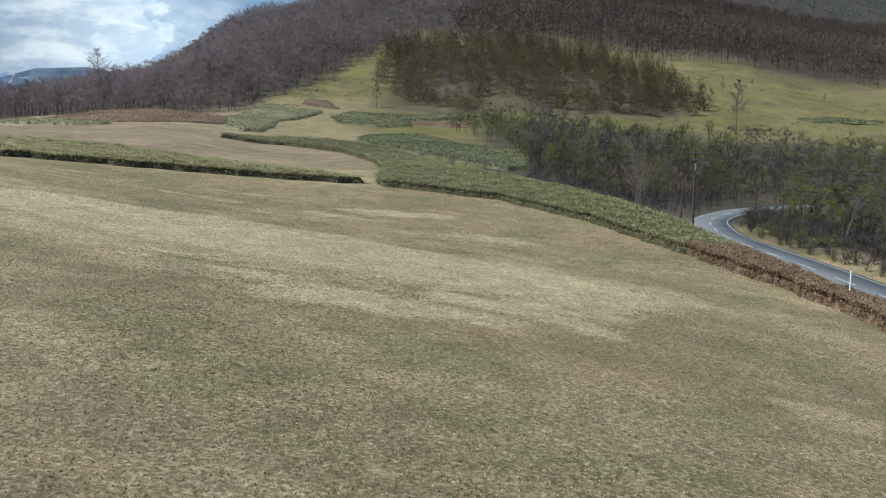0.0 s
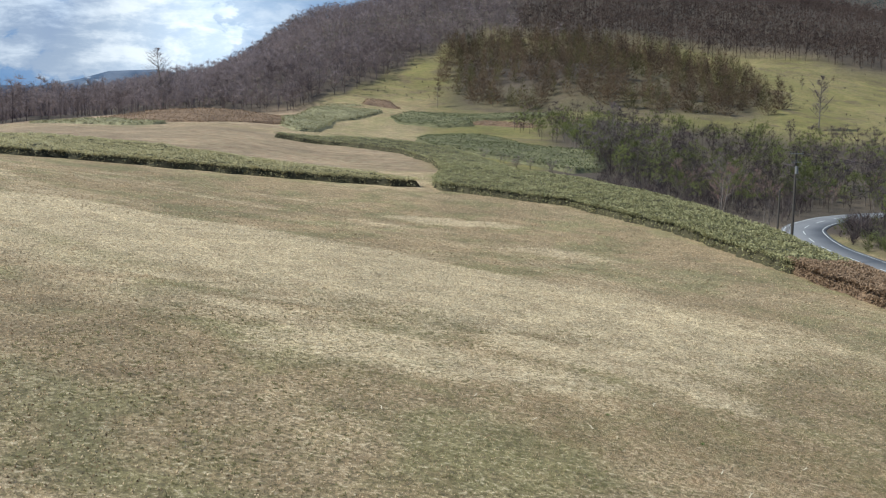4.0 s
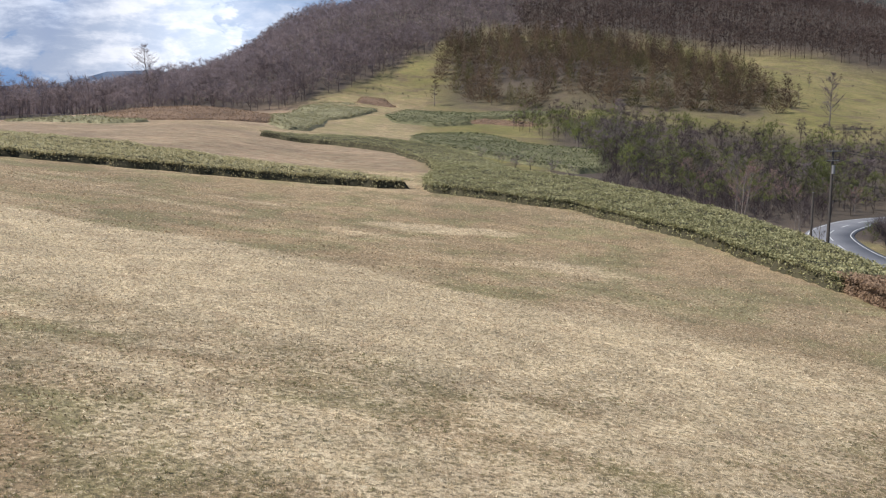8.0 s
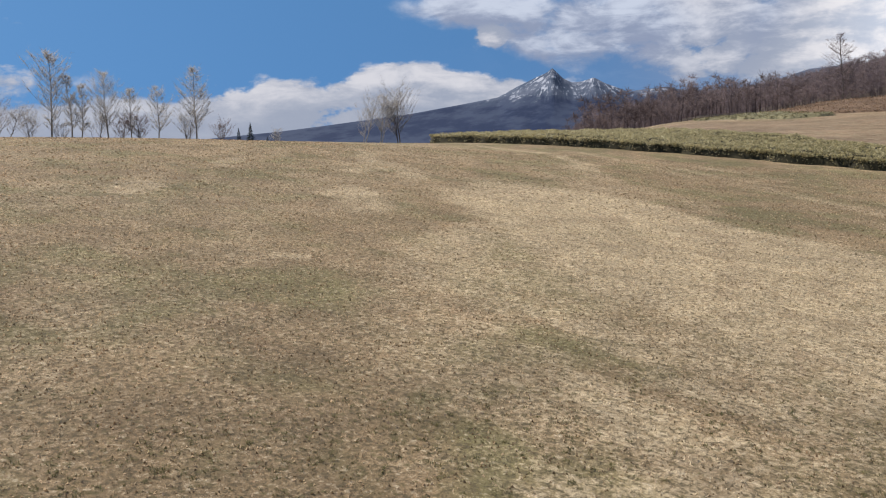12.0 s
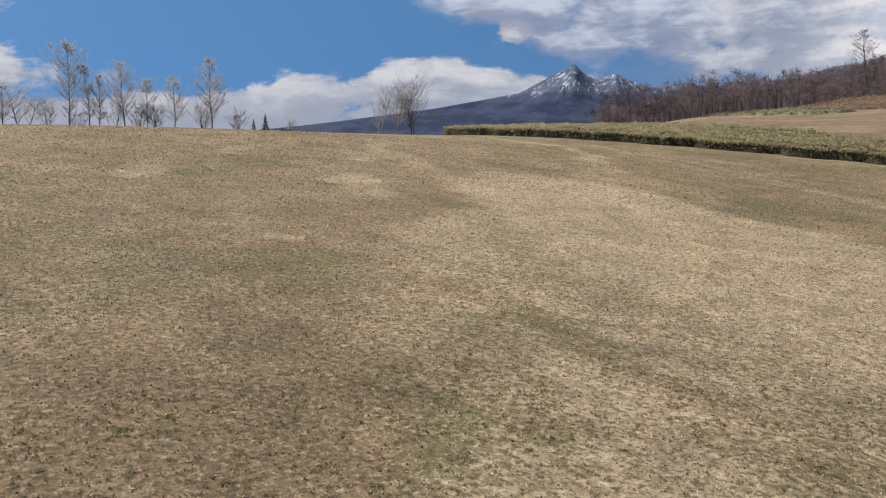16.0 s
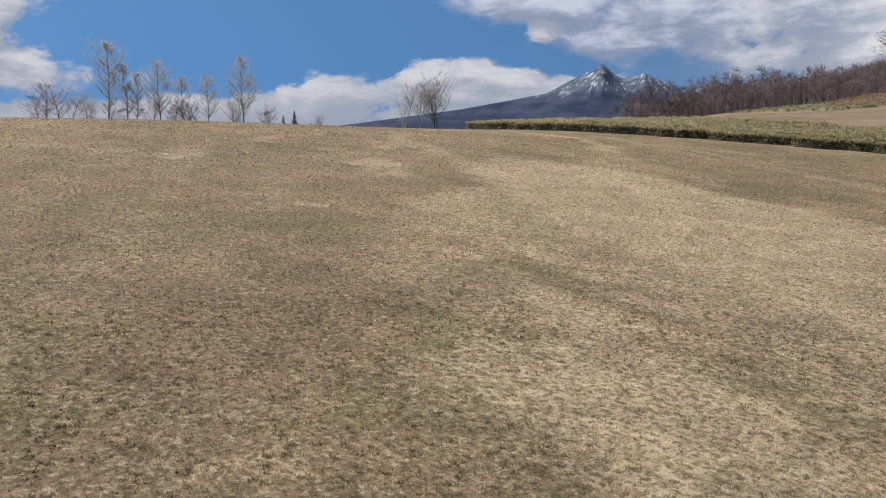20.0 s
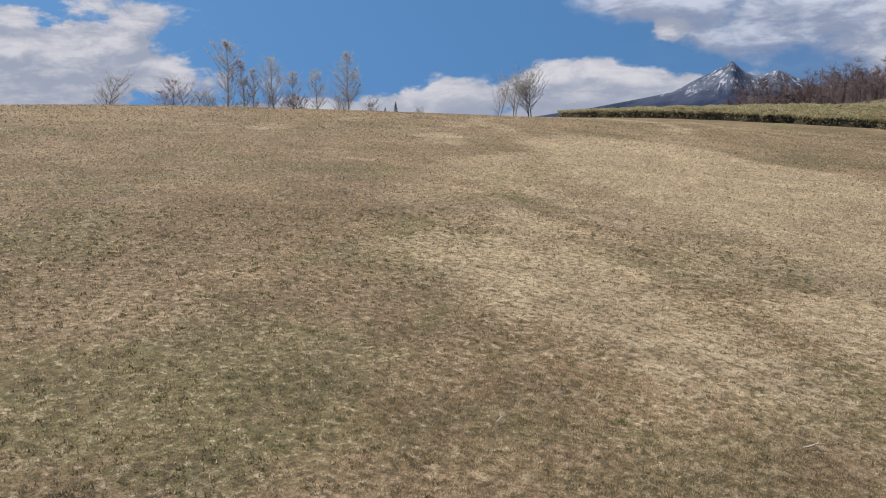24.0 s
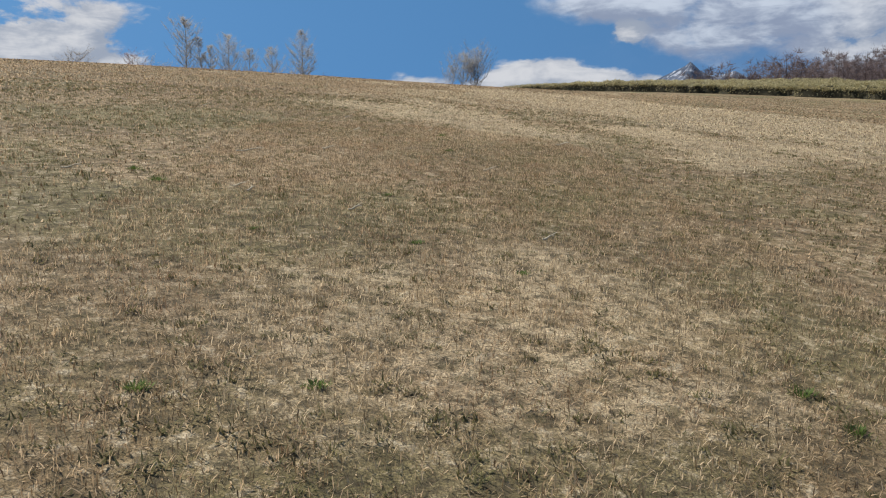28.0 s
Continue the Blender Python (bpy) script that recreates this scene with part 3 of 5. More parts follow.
def wood(name, places, heights, kind, twigs, mat_trunk, mat_twig, label, category, seed, stuff=True):
    """Many far trees in one object with a mesh of trunks and one of twigs."""
    rng = np.random.default_rng(seed)
    models = [far_tree(rng, kind, twigs) for _ in range(14)]
    trunks, crowns = [], []
    zs = land(places[:, 0], places[:, 1])
    which, turn = rng.integers(0, len(models), len(places)), rng.uniform(0, 6.283, len(places))
    wide, tone, tones = rng.uniform(1.0, 1.45, len(places)), rng.uniform(-0.30, 0.50, len(places)), []
    for k, model in enumerate(models):
        sel = which == k
        if not sel.any():
            continue
        c, s, h, w = np.cos(turn[sel]), np.sin(turn[sel]), heights[sel], wide[sel]
        for part_tris, keep in zip(model, (trunks, crowns)):
            p = part_tris.reshape(-1, 3)
            x = (p[:, 0] * c[:, None] - p[:, 1] * s[:, None]) * (h * w)[:, None] + places[sel, 0][:, None]
            y = (p[:, 0] * s[:, None] + p[:, 1] * c[:, None]) * (h * w)[:, None] + places[sel, 1][:, None]
            z = p[:, 2] * h[:, None] + zs[sel][:, None]
            keep.append(np.stack([x, y, z], -1).reshape(-1, 3))
            if keep is crowns:
                tones.append(np.repeat(tone[sel], len(p)))
    base = tagged(new(name), label, category, kind="stuff")
    base.location = (float(places[0, 0]), float(places[0, 1]), float(zs[0]))
    for nm, tris, mat in (("trunks", trunks, mat_trunk), ("twigs", crowns, mat_twig)):
        v = np.concatenate(tris) - np.array(base.location)
        ob = link_mesh(nm, v, np.arange(len(v)).reshape(-1, 3), mat, base)
        tagged(ob, kind="stuff")
    spread(ob, "tone", np.concatenate(tones))
    return base


def scatter(rng, inside, box, spacing):
    """Jittered places in a box (x0, y0, x1, y1) for which inside(x, y) holds."""
    x, y = np.meshgrid(np.arange(box[0], box[2], spacing), np.arange(box[1], box[3], spacing))
    x, y = x.ravel() + rng.uniform(-0.48, 0.48, x.size) * spacing, y.ravel() + rng.uniform(-0.48, 0.48, y.size) * spacing
    ok = inside(x, y)
    return np.stack([x[ok], y[ok]], -1)


def bounds(az, *pairs):
    return np.interp(az, [p[0] for p in pairs], [p[1] for p in pairs])


def hill_wood(x, y):
    az, r = polar(x, y)
    edge = np.interp(az, *WOOD_EDGE)
    return (r > edge + 12 * waves(x, y, 25)) & (r < 960) & (az > -38) & (az < 34)


def larch_wood(x, y):
    az, r = polar(x, y)
    lo = bounds(az, (-4.4, 430), (-3, 392), (-1.7, 379), (1.4, 372), (7, 369), (12, 367), (17.3, 384))
    hi = bounds(az, (-4.6, 470), (-3.2, 535), (-1, 556), (2.5, 566), (6.3, 556), (10.4, 553), (13.7, 540), (15.5, 490), (17.4, 420))
    gap = (waves(x, y, 19, 6.0) > 0.50) & (r < 470)
    return (az > -4.6) & (az < 17.4) & (r > lo + 5 * waves(x, y, 9, 1.0)) & (r < hi + 6 * waves(x, y, 14)) & ~gap


rng = np.random.default_rng(7)
pts = scatter(rng, hill_wood, (-700, 200, 620, 1020), 7.0)
deep = polar(pts[:, 0], pts[:, 1])[1] > 560
wood("bare_woodland", pts[~deep], rng.uniform(9, 16, (~deep).sum()), "round", 260, M_TWIG, M_TWIG, "leafless grey-brown broadleaf wood on the lower hillside", "woodland", 11)
brown = deep & (polar(pts[:, 0], pts[:, 1])[0] > 1.0 + 2.5 * waves(pts[:, 0], pts[:, 1], 60, 1.0))
wood("brown_woodland", pts[brown], rng.uniform(9, 16, brown.sum()), "round", 60, M_BROWNWOOD, M_BROWNWOOD, "dark brown leafless wood on the upper hillside", "woodland", 37)
deep = deep & ~brown
wood("bare_woodland", pts[deep], rng.uniform(9, 16, deep.sum()), "round", 62, M_TWIG, M_TWIG, "leafless grey-brown broadleaf wood on the upper hillside", "woodland", 18)
pts = scatter(rng, larch_wood, (-60, 360, 180, 600), 6.3)
half = rng.random(len(pts)) < 0.66 - 0.5 * waves(pts[:, 0], pts[:, 1], 24, 2.0)
wood("larch_plantation", pts[half], rng.uniform(7, 14.5, half.sum()), "cone", 230, M_LARCHBARK, M_LARCH, "brown larch plantation just coming into bud", "plantation", 12)
wood("larch_plantation", pts[~half], rng.uniform(6, 12.5, (~half).sum()), "cone", 230, M_LARCHBARK, M_LARCHBUD, "olive-green larches in fresh bud among brown ones", "plantation", 15)


def ridge_firs(x, y):
    az, r = polar(x, y)
    return (az > 11) & (az < 36) & (r > 1120) & (r < 1640)


pts = scatter(rng, ridge_firs, (200, 900, 980, 1640), 16.0)
wood("ridge_firs", pts, rng.uniform(15, 27, len(pts)), "cone", 60, M_BARK, M_FIR, "dark evergreen firs along the far ridge", "woodland", 16)


def thicket(x, y):
    az, r = polar(x, y)
    lo = bounds(az, (0.5, 285), (4, 246), (8, 165), (14, 140), (17, 160), (20, 175), (30, 110), (45, 90))
    hi = bounds(az, (0.5, 335), (4, 342), (12, 322), (30, 325), (45, 300))
    return (az > 0.5) & (az < 45) & (r > lo + 8 * waves(x, y, 12)) & (r < hi) & (off_line(x, y, ROAD_LINE) > 8) & ((x > 47) | (r > 160) | (az < 14))


pts = scatter(rng, thicket, (5, 90, 240, 340), 5.4)
half = rng.random(len(pts)) < 0.55 + 0.5 * waves(pts[:, 0], pts[:, 1], 22, 3.0)
def undergrowth(x, y):
    az, r = polar(x, y)
    beyond = x > np.interp(y, (60, 132, 158, 174, 181, 200), (45, 46.5, 54, 64, 75, 110))
    return (((az > 6) & (az < 20) & (r > 128) & (r < 230) & ((x < 31) | (y > 160)) & ~beyond) | (beyond & (az < 50) & (r > 92) & (r < 230))) & (off_line(x, y, ROAD_LINE) > 5.0)


low = scatter(rng, undergrowth, (5, 80, 150, 260), 3.3)
wood("undergrowth", low, rng.uniform(1.6, 4.2, len(low)), "bush", 60, M_BARK, M_BUSH, "tangled leafless undergrowth below the valley trees", "undergrowth", 17)
def open_slope(x, y):
    az, r = polar(x, y)
    return (az > -11) & (az < 34) & (r > 380) & (r < np.interp(az, *WOOD_EDGE) - 8) & (waves(x, y, 31, 5.0) + 0.6 * waves(x, y, 11, 2.0) > 0.1) & ~larch_wood(x, y)


low = scatter(rng, open_slope, (-120, 370, 330, 640), 8.5)
wood("slope_shrubs", low, rng.uniform(0.6, 1.9, len(low)), "bush", 60, M_BARK, M_BUSH, "low scattered brown shrubs on the far yellow slope", "shrubs", 36)


def verge_bushes(x, y):
    d = off_line(x, y, ROAD_LINE)
    return (x > np.interp(y, (90, 132, 158, 174), (44, 46, 53, 64))) & (d > 4.4) & (d < 24) & (y > 86) & (y < 165)


low = scatter(rng, verge_bushes, (44, 86, 90, 166), 2.3)
green_ = rng.random(len(low)) < 0.3
wood("verge_bushes", low[~green_], rng.uniform(1.2, 3.2, (~green_).sum()), "bush", 110, M_BARK, M_BUSH, "dense leafless bushes along the inner road bank", "bushes", 19)
wood("verge_bushes", low[green_], rng.uniform(1.0, 2.6, green_.sum()), "bush", 110, M_BARK, M_BUD, "bushes in yellow-green bud along the inner road bank", "bushes", 20)
wood("bare_thicket", pts[~half], rng.uniform(4, 9, (~half).sum()), "round", 260, M_BUSH, M_BUSH, "leafless purple-grey shrubs and saplings in the valley", "thicket", 13)
wood("budding_thicket", pts[half], rng.uniform(4, 8.5, half.sum()), "round", 260, M_BUSH, M_BUD, "shrubs and saplings with fresh olive-green buds in the valley", "thicket", 14)


# ---- dwarf bamboo ----
def in_polygon(x, y, poly):
    inside = np.zeros(np.shape(x), bool)
    for (ax, ay), (bx, by) in zip(poly, np.roll(poly, -1, 0)):
        cut = (ay > y) != (by > y)
        inside ^= cut & (x < (bx - ax) * (y - ay) / (by - ay + 1e-12) + ax)
    return inside


def bamboo(outline, height, label, mat_leaf, density, seed, cell=0.42, leaf=0.26, ragged=0.5, base_leaf=0.10, mass=None):
    """A stand of dwarf bamboo inside an outline in plan: a mass of stems, nearly black by default for the shade within,
    and the leaves on its top and sides.
    """
    rng = np.random.default_rng(seed)
    mass = mass or M_STEM_SHADE
    poly = np.array(outline, float)
    ring = np.vstack([poly, poly[:1]])

    def depth_in(x, y):
        wx, wy = x + ragged * (waves(x, y, 3.0, seed) + 0.5 * waves(x, y, 1.1, seed + 2.0)), y + ragged * (waves(x, y, 2.7, seed + 4.0) + 0.5 * waves(x, y, 1.2, seed))
        return np.where(in_polygon(wx, wy, poly), 1, -1) * off_line(wx, wy, ring)

    def top(x, y, d):
        rise = np.interp(d, [0, 0.08, 0.35, 1.0, 2.2], [0.0, 0.60, 0.80, 0.92, 1.0])
        return rise * height * (1 + 0.15 * waves(x, y, 2.1, seed) + 0.12 * waves(x, y, 0.75, seed) + 0.12 * waves(x, y, 9.0, seed))

    (x0, y0), (x1, y1) = poly.min(0) - 2, poly.max(0) + 2
    X, Y = np.meshgrid(np.arange(x0, x1, cell), np.arange(y0, y1, cell))
    D = depth_in(X, Y)
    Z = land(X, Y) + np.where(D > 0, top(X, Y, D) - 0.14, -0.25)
    i = np.arange(X.size).reshape(X.shape)
    q = np.stack([i[:-1, :-1], i[:-1, 1:], i[1:, 1:], i[1:, :-1]], -1).reshape(-1, 4)
    q = q[(D.ravel()[q] > 0).any(1)]
    used = np.unique(q)
    remap = np.zeros(X.size, int)
    remap[used] = np.arange(len(used))
    base = tagged(new("dwarf_bamboo"), label, "dwarf bamboo", kind="stuff")
    o = np.array((poly[0, 0], poly[0, 1], float(land(poly[0, 0], poly[0, 1]))))
    base.location = o
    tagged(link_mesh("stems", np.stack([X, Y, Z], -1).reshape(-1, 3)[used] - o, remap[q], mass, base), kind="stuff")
    area = (x1 - x0) * (y1 - y0)
    n = int(area * density)
    x, y = rng.uniform(x0, x1, n), rng.uniform(y0, y1, n)
    d = depth_in(x, y)
    ok = d > -0.22
    x, y, d = x[ok], y[ok], d[ok]
    # the outer half metre carries more leaves, from the top down to the skirt
    rim = d < 0.7
    x, y, d = np.concatenate([x, np.repeat(x[rim], 2)]), np.concatenate([y, np.repeat(y[rim], 2)]), np.concatenate([d, np.repeat(d[rim], 2)])
    ok = (d > -0.3) & (rng.random(len(d)) < np.interp(polar(x, y)[1], [105, 180], [1.0, 0.3]))
    x, y, d = x[ok], y[ok], d[ok]
    k = len(x)
    x, y = x + rng.uniform(-0.2, 0.2, k), y + rng.uniform(-0.2, 0.2, k)
    z = land(x, y) + top(x, y, d) + rng.uniform(-0.20, 0.17, k)
    low = (d < 0.7) & (rng.random(k) < 0.65)
    z = np.where(low, land(x, y) + height * np.interp(d, [0, 0.7], [0.88, 1.0]) * rng.uniform(0.62, 1.0, k), z)
    z = np.where(d < 0.06, land(x, y) + height * np.where(rng.random(k) < base_leaf, rng.uniform(0.05, 0.5, k), rng.uniform(0.74, 0.98, k)), z)
    c = np.stack([x, y, z], -1)
    t = rng.uniform(0, 6.283, k)
    u = np.stack([np.cos(t), np.sin(t), rng.normal(0.05, 0.55, k)], 1) * (leaf * rng.uniform(0.6, 1.2, k))[:, None]
    w = np.stack([-np.sin(t), np.cos(t), rng.normal(0, 0.60, k)], 1) * (leaf * 0.23)
    v = np.stack([c - u * 0.5, c + w + u * 0.05 + [0, 0, 0.03], c + u * 0.5 - [0, 0, 0.04], c - w + u * 0.05 + [0, 0, 0.03]], 1).reshape(-1, 3)
    tagged(link_mesh("leaves", v - o, np.arange(4 * k).reshape(-1, 4), mat_leaf, base), kind="stuff")
    return base


bamboo(((-100, 120.5), (-94, 121), (-74, 126), (-57, 130), (-42, 131.5), (-30, 132.6), (-22, 133.4), (-16, 134.0), (-12.0, 135.2), (-16, 136.4), (-24, 139.2), (-36, 143), (-50, 147), (-64, 152), (-80, 160), (-94, 157), (-107, 136)), 1.4,
       "waist-high bank of pale green dwarf bamboo along the meadow edge", M_SASA, 54, 21, leaf=0.23, base_leaf=0.2)
bamboo(((24.8, 88), (23.5, 93), (18, 110), (8, 125.5), (-3, 131), (-9.5, 133), (-10.5, 138), (-9.5, 150), (-11, 166), (-15, 190), (-25, 214), (-41, 226), (-58, 226), (-57, 231), (-44, 243), (-24, 239), (-12, 222), (-3, 194), (6, 168), (15, 150), (22, 136), (26.5, 122), (29.5, 108), (31, 88)), 1.4,
       "broad belt of green dwarf bamboo spreading down the slope", M_SASA_GREEN, 50, 22, cell=0.5, leaf=0.23, base_leaf=0.4)
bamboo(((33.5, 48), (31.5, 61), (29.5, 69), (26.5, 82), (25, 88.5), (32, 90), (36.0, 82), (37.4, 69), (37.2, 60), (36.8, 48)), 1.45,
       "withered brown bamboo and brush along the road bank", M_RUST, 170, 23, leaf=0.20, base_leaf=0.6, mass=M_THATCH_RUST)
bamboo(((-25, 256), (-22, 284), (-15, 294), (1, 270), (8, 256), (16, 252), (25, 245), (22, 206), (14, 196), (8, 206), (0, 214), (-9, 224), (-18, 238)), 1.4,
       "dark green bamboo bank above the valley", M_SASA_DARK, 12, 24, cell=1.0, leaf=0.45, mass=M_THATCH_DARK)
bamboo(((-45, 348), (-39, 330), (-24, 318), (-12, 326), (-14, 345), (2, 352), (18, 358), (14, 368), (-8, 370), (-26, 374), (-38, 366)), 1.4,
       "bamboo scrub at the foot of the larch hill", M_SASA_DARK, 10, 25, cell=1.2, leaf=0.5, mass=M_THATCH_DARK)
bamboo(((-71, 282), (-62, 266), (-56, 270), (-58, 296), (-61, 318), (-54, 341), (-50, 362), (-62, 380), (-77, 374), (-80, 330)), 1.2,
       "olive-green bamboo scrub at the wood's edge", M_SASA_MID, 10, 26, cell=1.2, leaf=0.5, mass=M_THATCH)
bamboo(((-140, 258), (-118, 252), (-97, 248), (-97, 256), (-118, 262), (-140, 268)), 1.1,
       "low hedge of bleached bamboo before the wood", M_SASA_MID, 12, 27, cell=0.9, leaf=0.45, mass=M_THATCH)
bamboo(((-108, 262), (-90, 268), (-72, 281), (-66, 290), (-72, 304), (-88, 306), (-106, 296), (-122, 280), (-124, 266)), 0.75,
       "low rust-brown withered brush on a hummock before the wood", M_RUST, 12, 33, cell=1.0, leaf=0.45, mass=M_THATCH_RUST, base_leaf=0.6)
bamboo(((-15, 333), (-4, 330), (9, 322), (13, 330), (6, 342), (-8, 346)), 0.7,
       "rust-brown withered brush at the foot of the slope", M_RUST, 12, 34, cell=1.0, leaf=0.45, mass=M_THATCH_RUST, base_leaf=0.6)
bamboo(((-62, 380), (-52, 378), (-46, 386), (-52, 398), (-62, 396)), 0.6,
       "small patch of brown withered brush on the slope", M_RUST, 12, 35, cell=1.0, leaf=0.45, mass=M_THATCH_RUST, base_leaf=0.6)
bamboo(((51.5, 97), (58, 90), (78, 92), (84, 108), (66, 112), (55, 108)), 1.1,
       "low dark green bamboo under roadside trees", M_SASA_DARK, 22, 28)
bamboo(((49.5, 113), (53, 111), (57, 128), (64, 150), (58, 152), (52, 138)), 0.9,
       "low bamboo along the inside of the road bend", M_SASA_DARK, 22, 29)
bamboo(((168, 398), (186, 404), (204, 402), (206, 412), (184, 414), (166, 408)), 1.4,
       "dark scrub patch on the far field", M_SASA_DARK, 8, 30, cell=1.2, leaf=0.6, mass=M_THATCH_DARK)


# ---- road ----
def part(name, bm, mat, parent, label=""):
    me = bpy.data.meshes.new(name)
    bm.to_mesh(me)
    bm.free()
    me.materials.append(mat)
    ob = new(name, me)
    ob.parent = parent
    if label:
        tagged(ob, label)
    return ob


M_ROAD = speckled("worn_asphalt", (0.085, 0.085, 0.092), (0.16, 0.16, 0.165), 3.0, 0.8, 0.01)
M_LINE = speckled("worn_white_paint", (0.30, 0.30, 0.29), (0.54, 0.54, 0.52), 5.0, 0.7)
M_POLE = speckled("weathered_pole", (0.030, 0.026, 0.023), (0.075, 0.064, 0.055), 5.0, 0.85, 0.01)
M_METAL = speckled("dull_galvanised_steel", (0.09, 0.09, 0.09), (0.18, 0.18, 0.18), 8.0, 0.6)
M_WHITE = speckled("white_post_paint", (0.66, 0.66, 0.62), (0.82, 0.82, 0.78), 8.0, 0.6)
M_CABLE = speckled("black_cable", (0.02, 0.02, 0.02), (0.05, 0.05, 0.05), 8.0, 0.7)
M_STRAW = speckled("bleached_dead_twig", (0.45, 0.38, 0.27), (0.70, 0.62, 0.48), 9.0, 0.9)

ROAD_FINE = rounded(ROAD, 24)


def ribbon(line, inner, outer, z, thick):
    """A strip beside a line in plan, with a closed rim."""
    d = np.gradient(line, axis=0)
    d /= np.linalg.norm(d, axis=1, keepdims=True)
    nr = np.stack([d[:, 1], -d[:, 0]], 1)
    v = []
    for h in (z, z - thick):
        for off in (inner, outer):
            p = line + nr * off
            v.append(np.column_stack([p, np.full(len(p), h)]))
    n = len(line)
    k = np.arange(n - 1)
    quads = [np.stack([k + a * n, k + b * n, k + 1 + b * n, k + 1 + a * n], 1) for a, b in ((0, 1), (1, 3), (3, 2), (2, 0))]
    quads.append(np.array([[0, 2 * n, 3 * n, n], [n - 1, 2 * n - 1, 4 * n - 1, 3 * n - 1]]))
    return np.concatenate(v), np.concatenate(quads)


v, f = ribbon(ROAD_FINE, -3.3, 3.3, ROAD_Z, 0.2)
road = tagged(link_mesh("road", v, f, M_ROAD), "two-lane grey asphalt road curving through the valley", "road", kind="structure")
for name, off in (("edge_line", -2.85), ("edge_line", 2.85)):
    v, f = ribbon(ROAD_FINE, off - 0.06, off + 0.06, ROAD_Z + 0.006, 0.005)
    link_mesh(name, v, f, M_LINE, road, "worn white edge line")
along = np.concatenate([[0], np.cumsum(np.linalg.norm(np.diff(ROAD_FINE, axis=0), axis=1))])
first = float(along[24 * 4])        # where the road draws level with the start of the flight
start = (first + 6.0) % 10.0
while start < along[-1] - 6:
    s = np.linspace(start, start + 5.0, 8)
    v, f = ribbon(np.stack([np.interp(s, along, ROAD_FINE[:, k]) for k in (0, 1)], 1), -0.08, 0.08, ROAD_Z + 0.006, 0.005)
    link_mesh("centre_dash", v, f, M_LINE, road)
    start += 10.0


# ---- pole, cables, marker post ----
def tube(bm, points, radii, sides=10):
    """A closed tapered tube along points."""
    rings = []
    pts = [Vector(p) for p in points]
    for k, (p, r) in enumerate(zip(pts, radii)):
        d = (pts[min(k + 1, len(pts) - 1)] - pts[max(k - 1, 0)]).normalized()
        a = d.orthogonal().normalized()
        if abs(d.z) > 0.9:
            a = (Vector((1, 0, 0)) - d * d.x).normalized()
        b = d.cross(a)
        rings.append([bm.verts.new(p + (a * math.cos(t) + b * math.sin(t)) * r) for t in (2 * math.pi * j / sides for j in range(sides))])
    for lo, hi in zip(rings[:-1], rings[1:]):
        for j in range(sides):
            bm.faces.new((lo[j], lo[(j + 1) % sides], hi[(j + 1) % sides], hi[j]))
    bm.faces.new(rings[0][::-1])
    bm.faces.new(rings[-1])
    return bm


def box(bm, cx, cy, cz, sx, sy, sz):
    m = Matrix.Translation((cx, cy, cz)) @ Matrix.Diagonal((sx, sy, sz, 1))
    made = bmesh.ops.create_cube(bm, size=1.0, matrix=m)
    bmesh.ops.bevel(bm, geom=list({e for v in made["verts"] for e in v.link_edges}), offset=min(sx, sy, sz) * 0.15, segments=1, affect="EDGES")
    return bm


def utility_pole(x, y, height, label):
    base = tagged(new("utility_pole"), label, "utility pole")
    base.location = (x, y, float(land(x, y)))
    part("shaft", tube(bmesh.new(), [(0, 0, -0.4), (0, 0, 3), (0.02, 0, 7), (0.03, 0, height)], (0.17, 0.155, 0.13, 0.11), 12), M_POLE, base)
    for z, w in ((height - 0.35, 1.5), (height - 1.3, 1.1)):
        arm = part("crossarm", box(bmesh.new(), 0.03, -0.14, z, w, 0.09, 0.09), M_METAL, base, "dull steel crossarm")
        for s in (-1, 0, 1):
            part("insulator", tube(bmesh.new(), [(s * w * 0.45 + 0.03, -0.14, z + 0.05), (s * w * 0.45 + 0.03, -0.14, z + 0.12), (s * w * 0.45 + 0.03, -0.14, z + 0.22)], (0.03, 0.055, 0.03), 8), M_CABLE, arm, "dark porcelain insulator")
    part("transformer_drum", tube(bmesh.new(), [(0.03, -0.36, height - 2.6), (0.03, -0.36, height - 1.75)], (0.17, 0.17), 12), M_METAL, base, "small grey drum on the pole")
    for k in range(6):
        part("step_bolt", tube(bmesh.new(), [(0.1 * (-1) ** k, 0, 2.2 + k * 0.75), (0.34 * (-1) ** k, 0, 2.2 + k * 0.75)], (0.014, 0.014), 6), M_METAL, base)
    return base


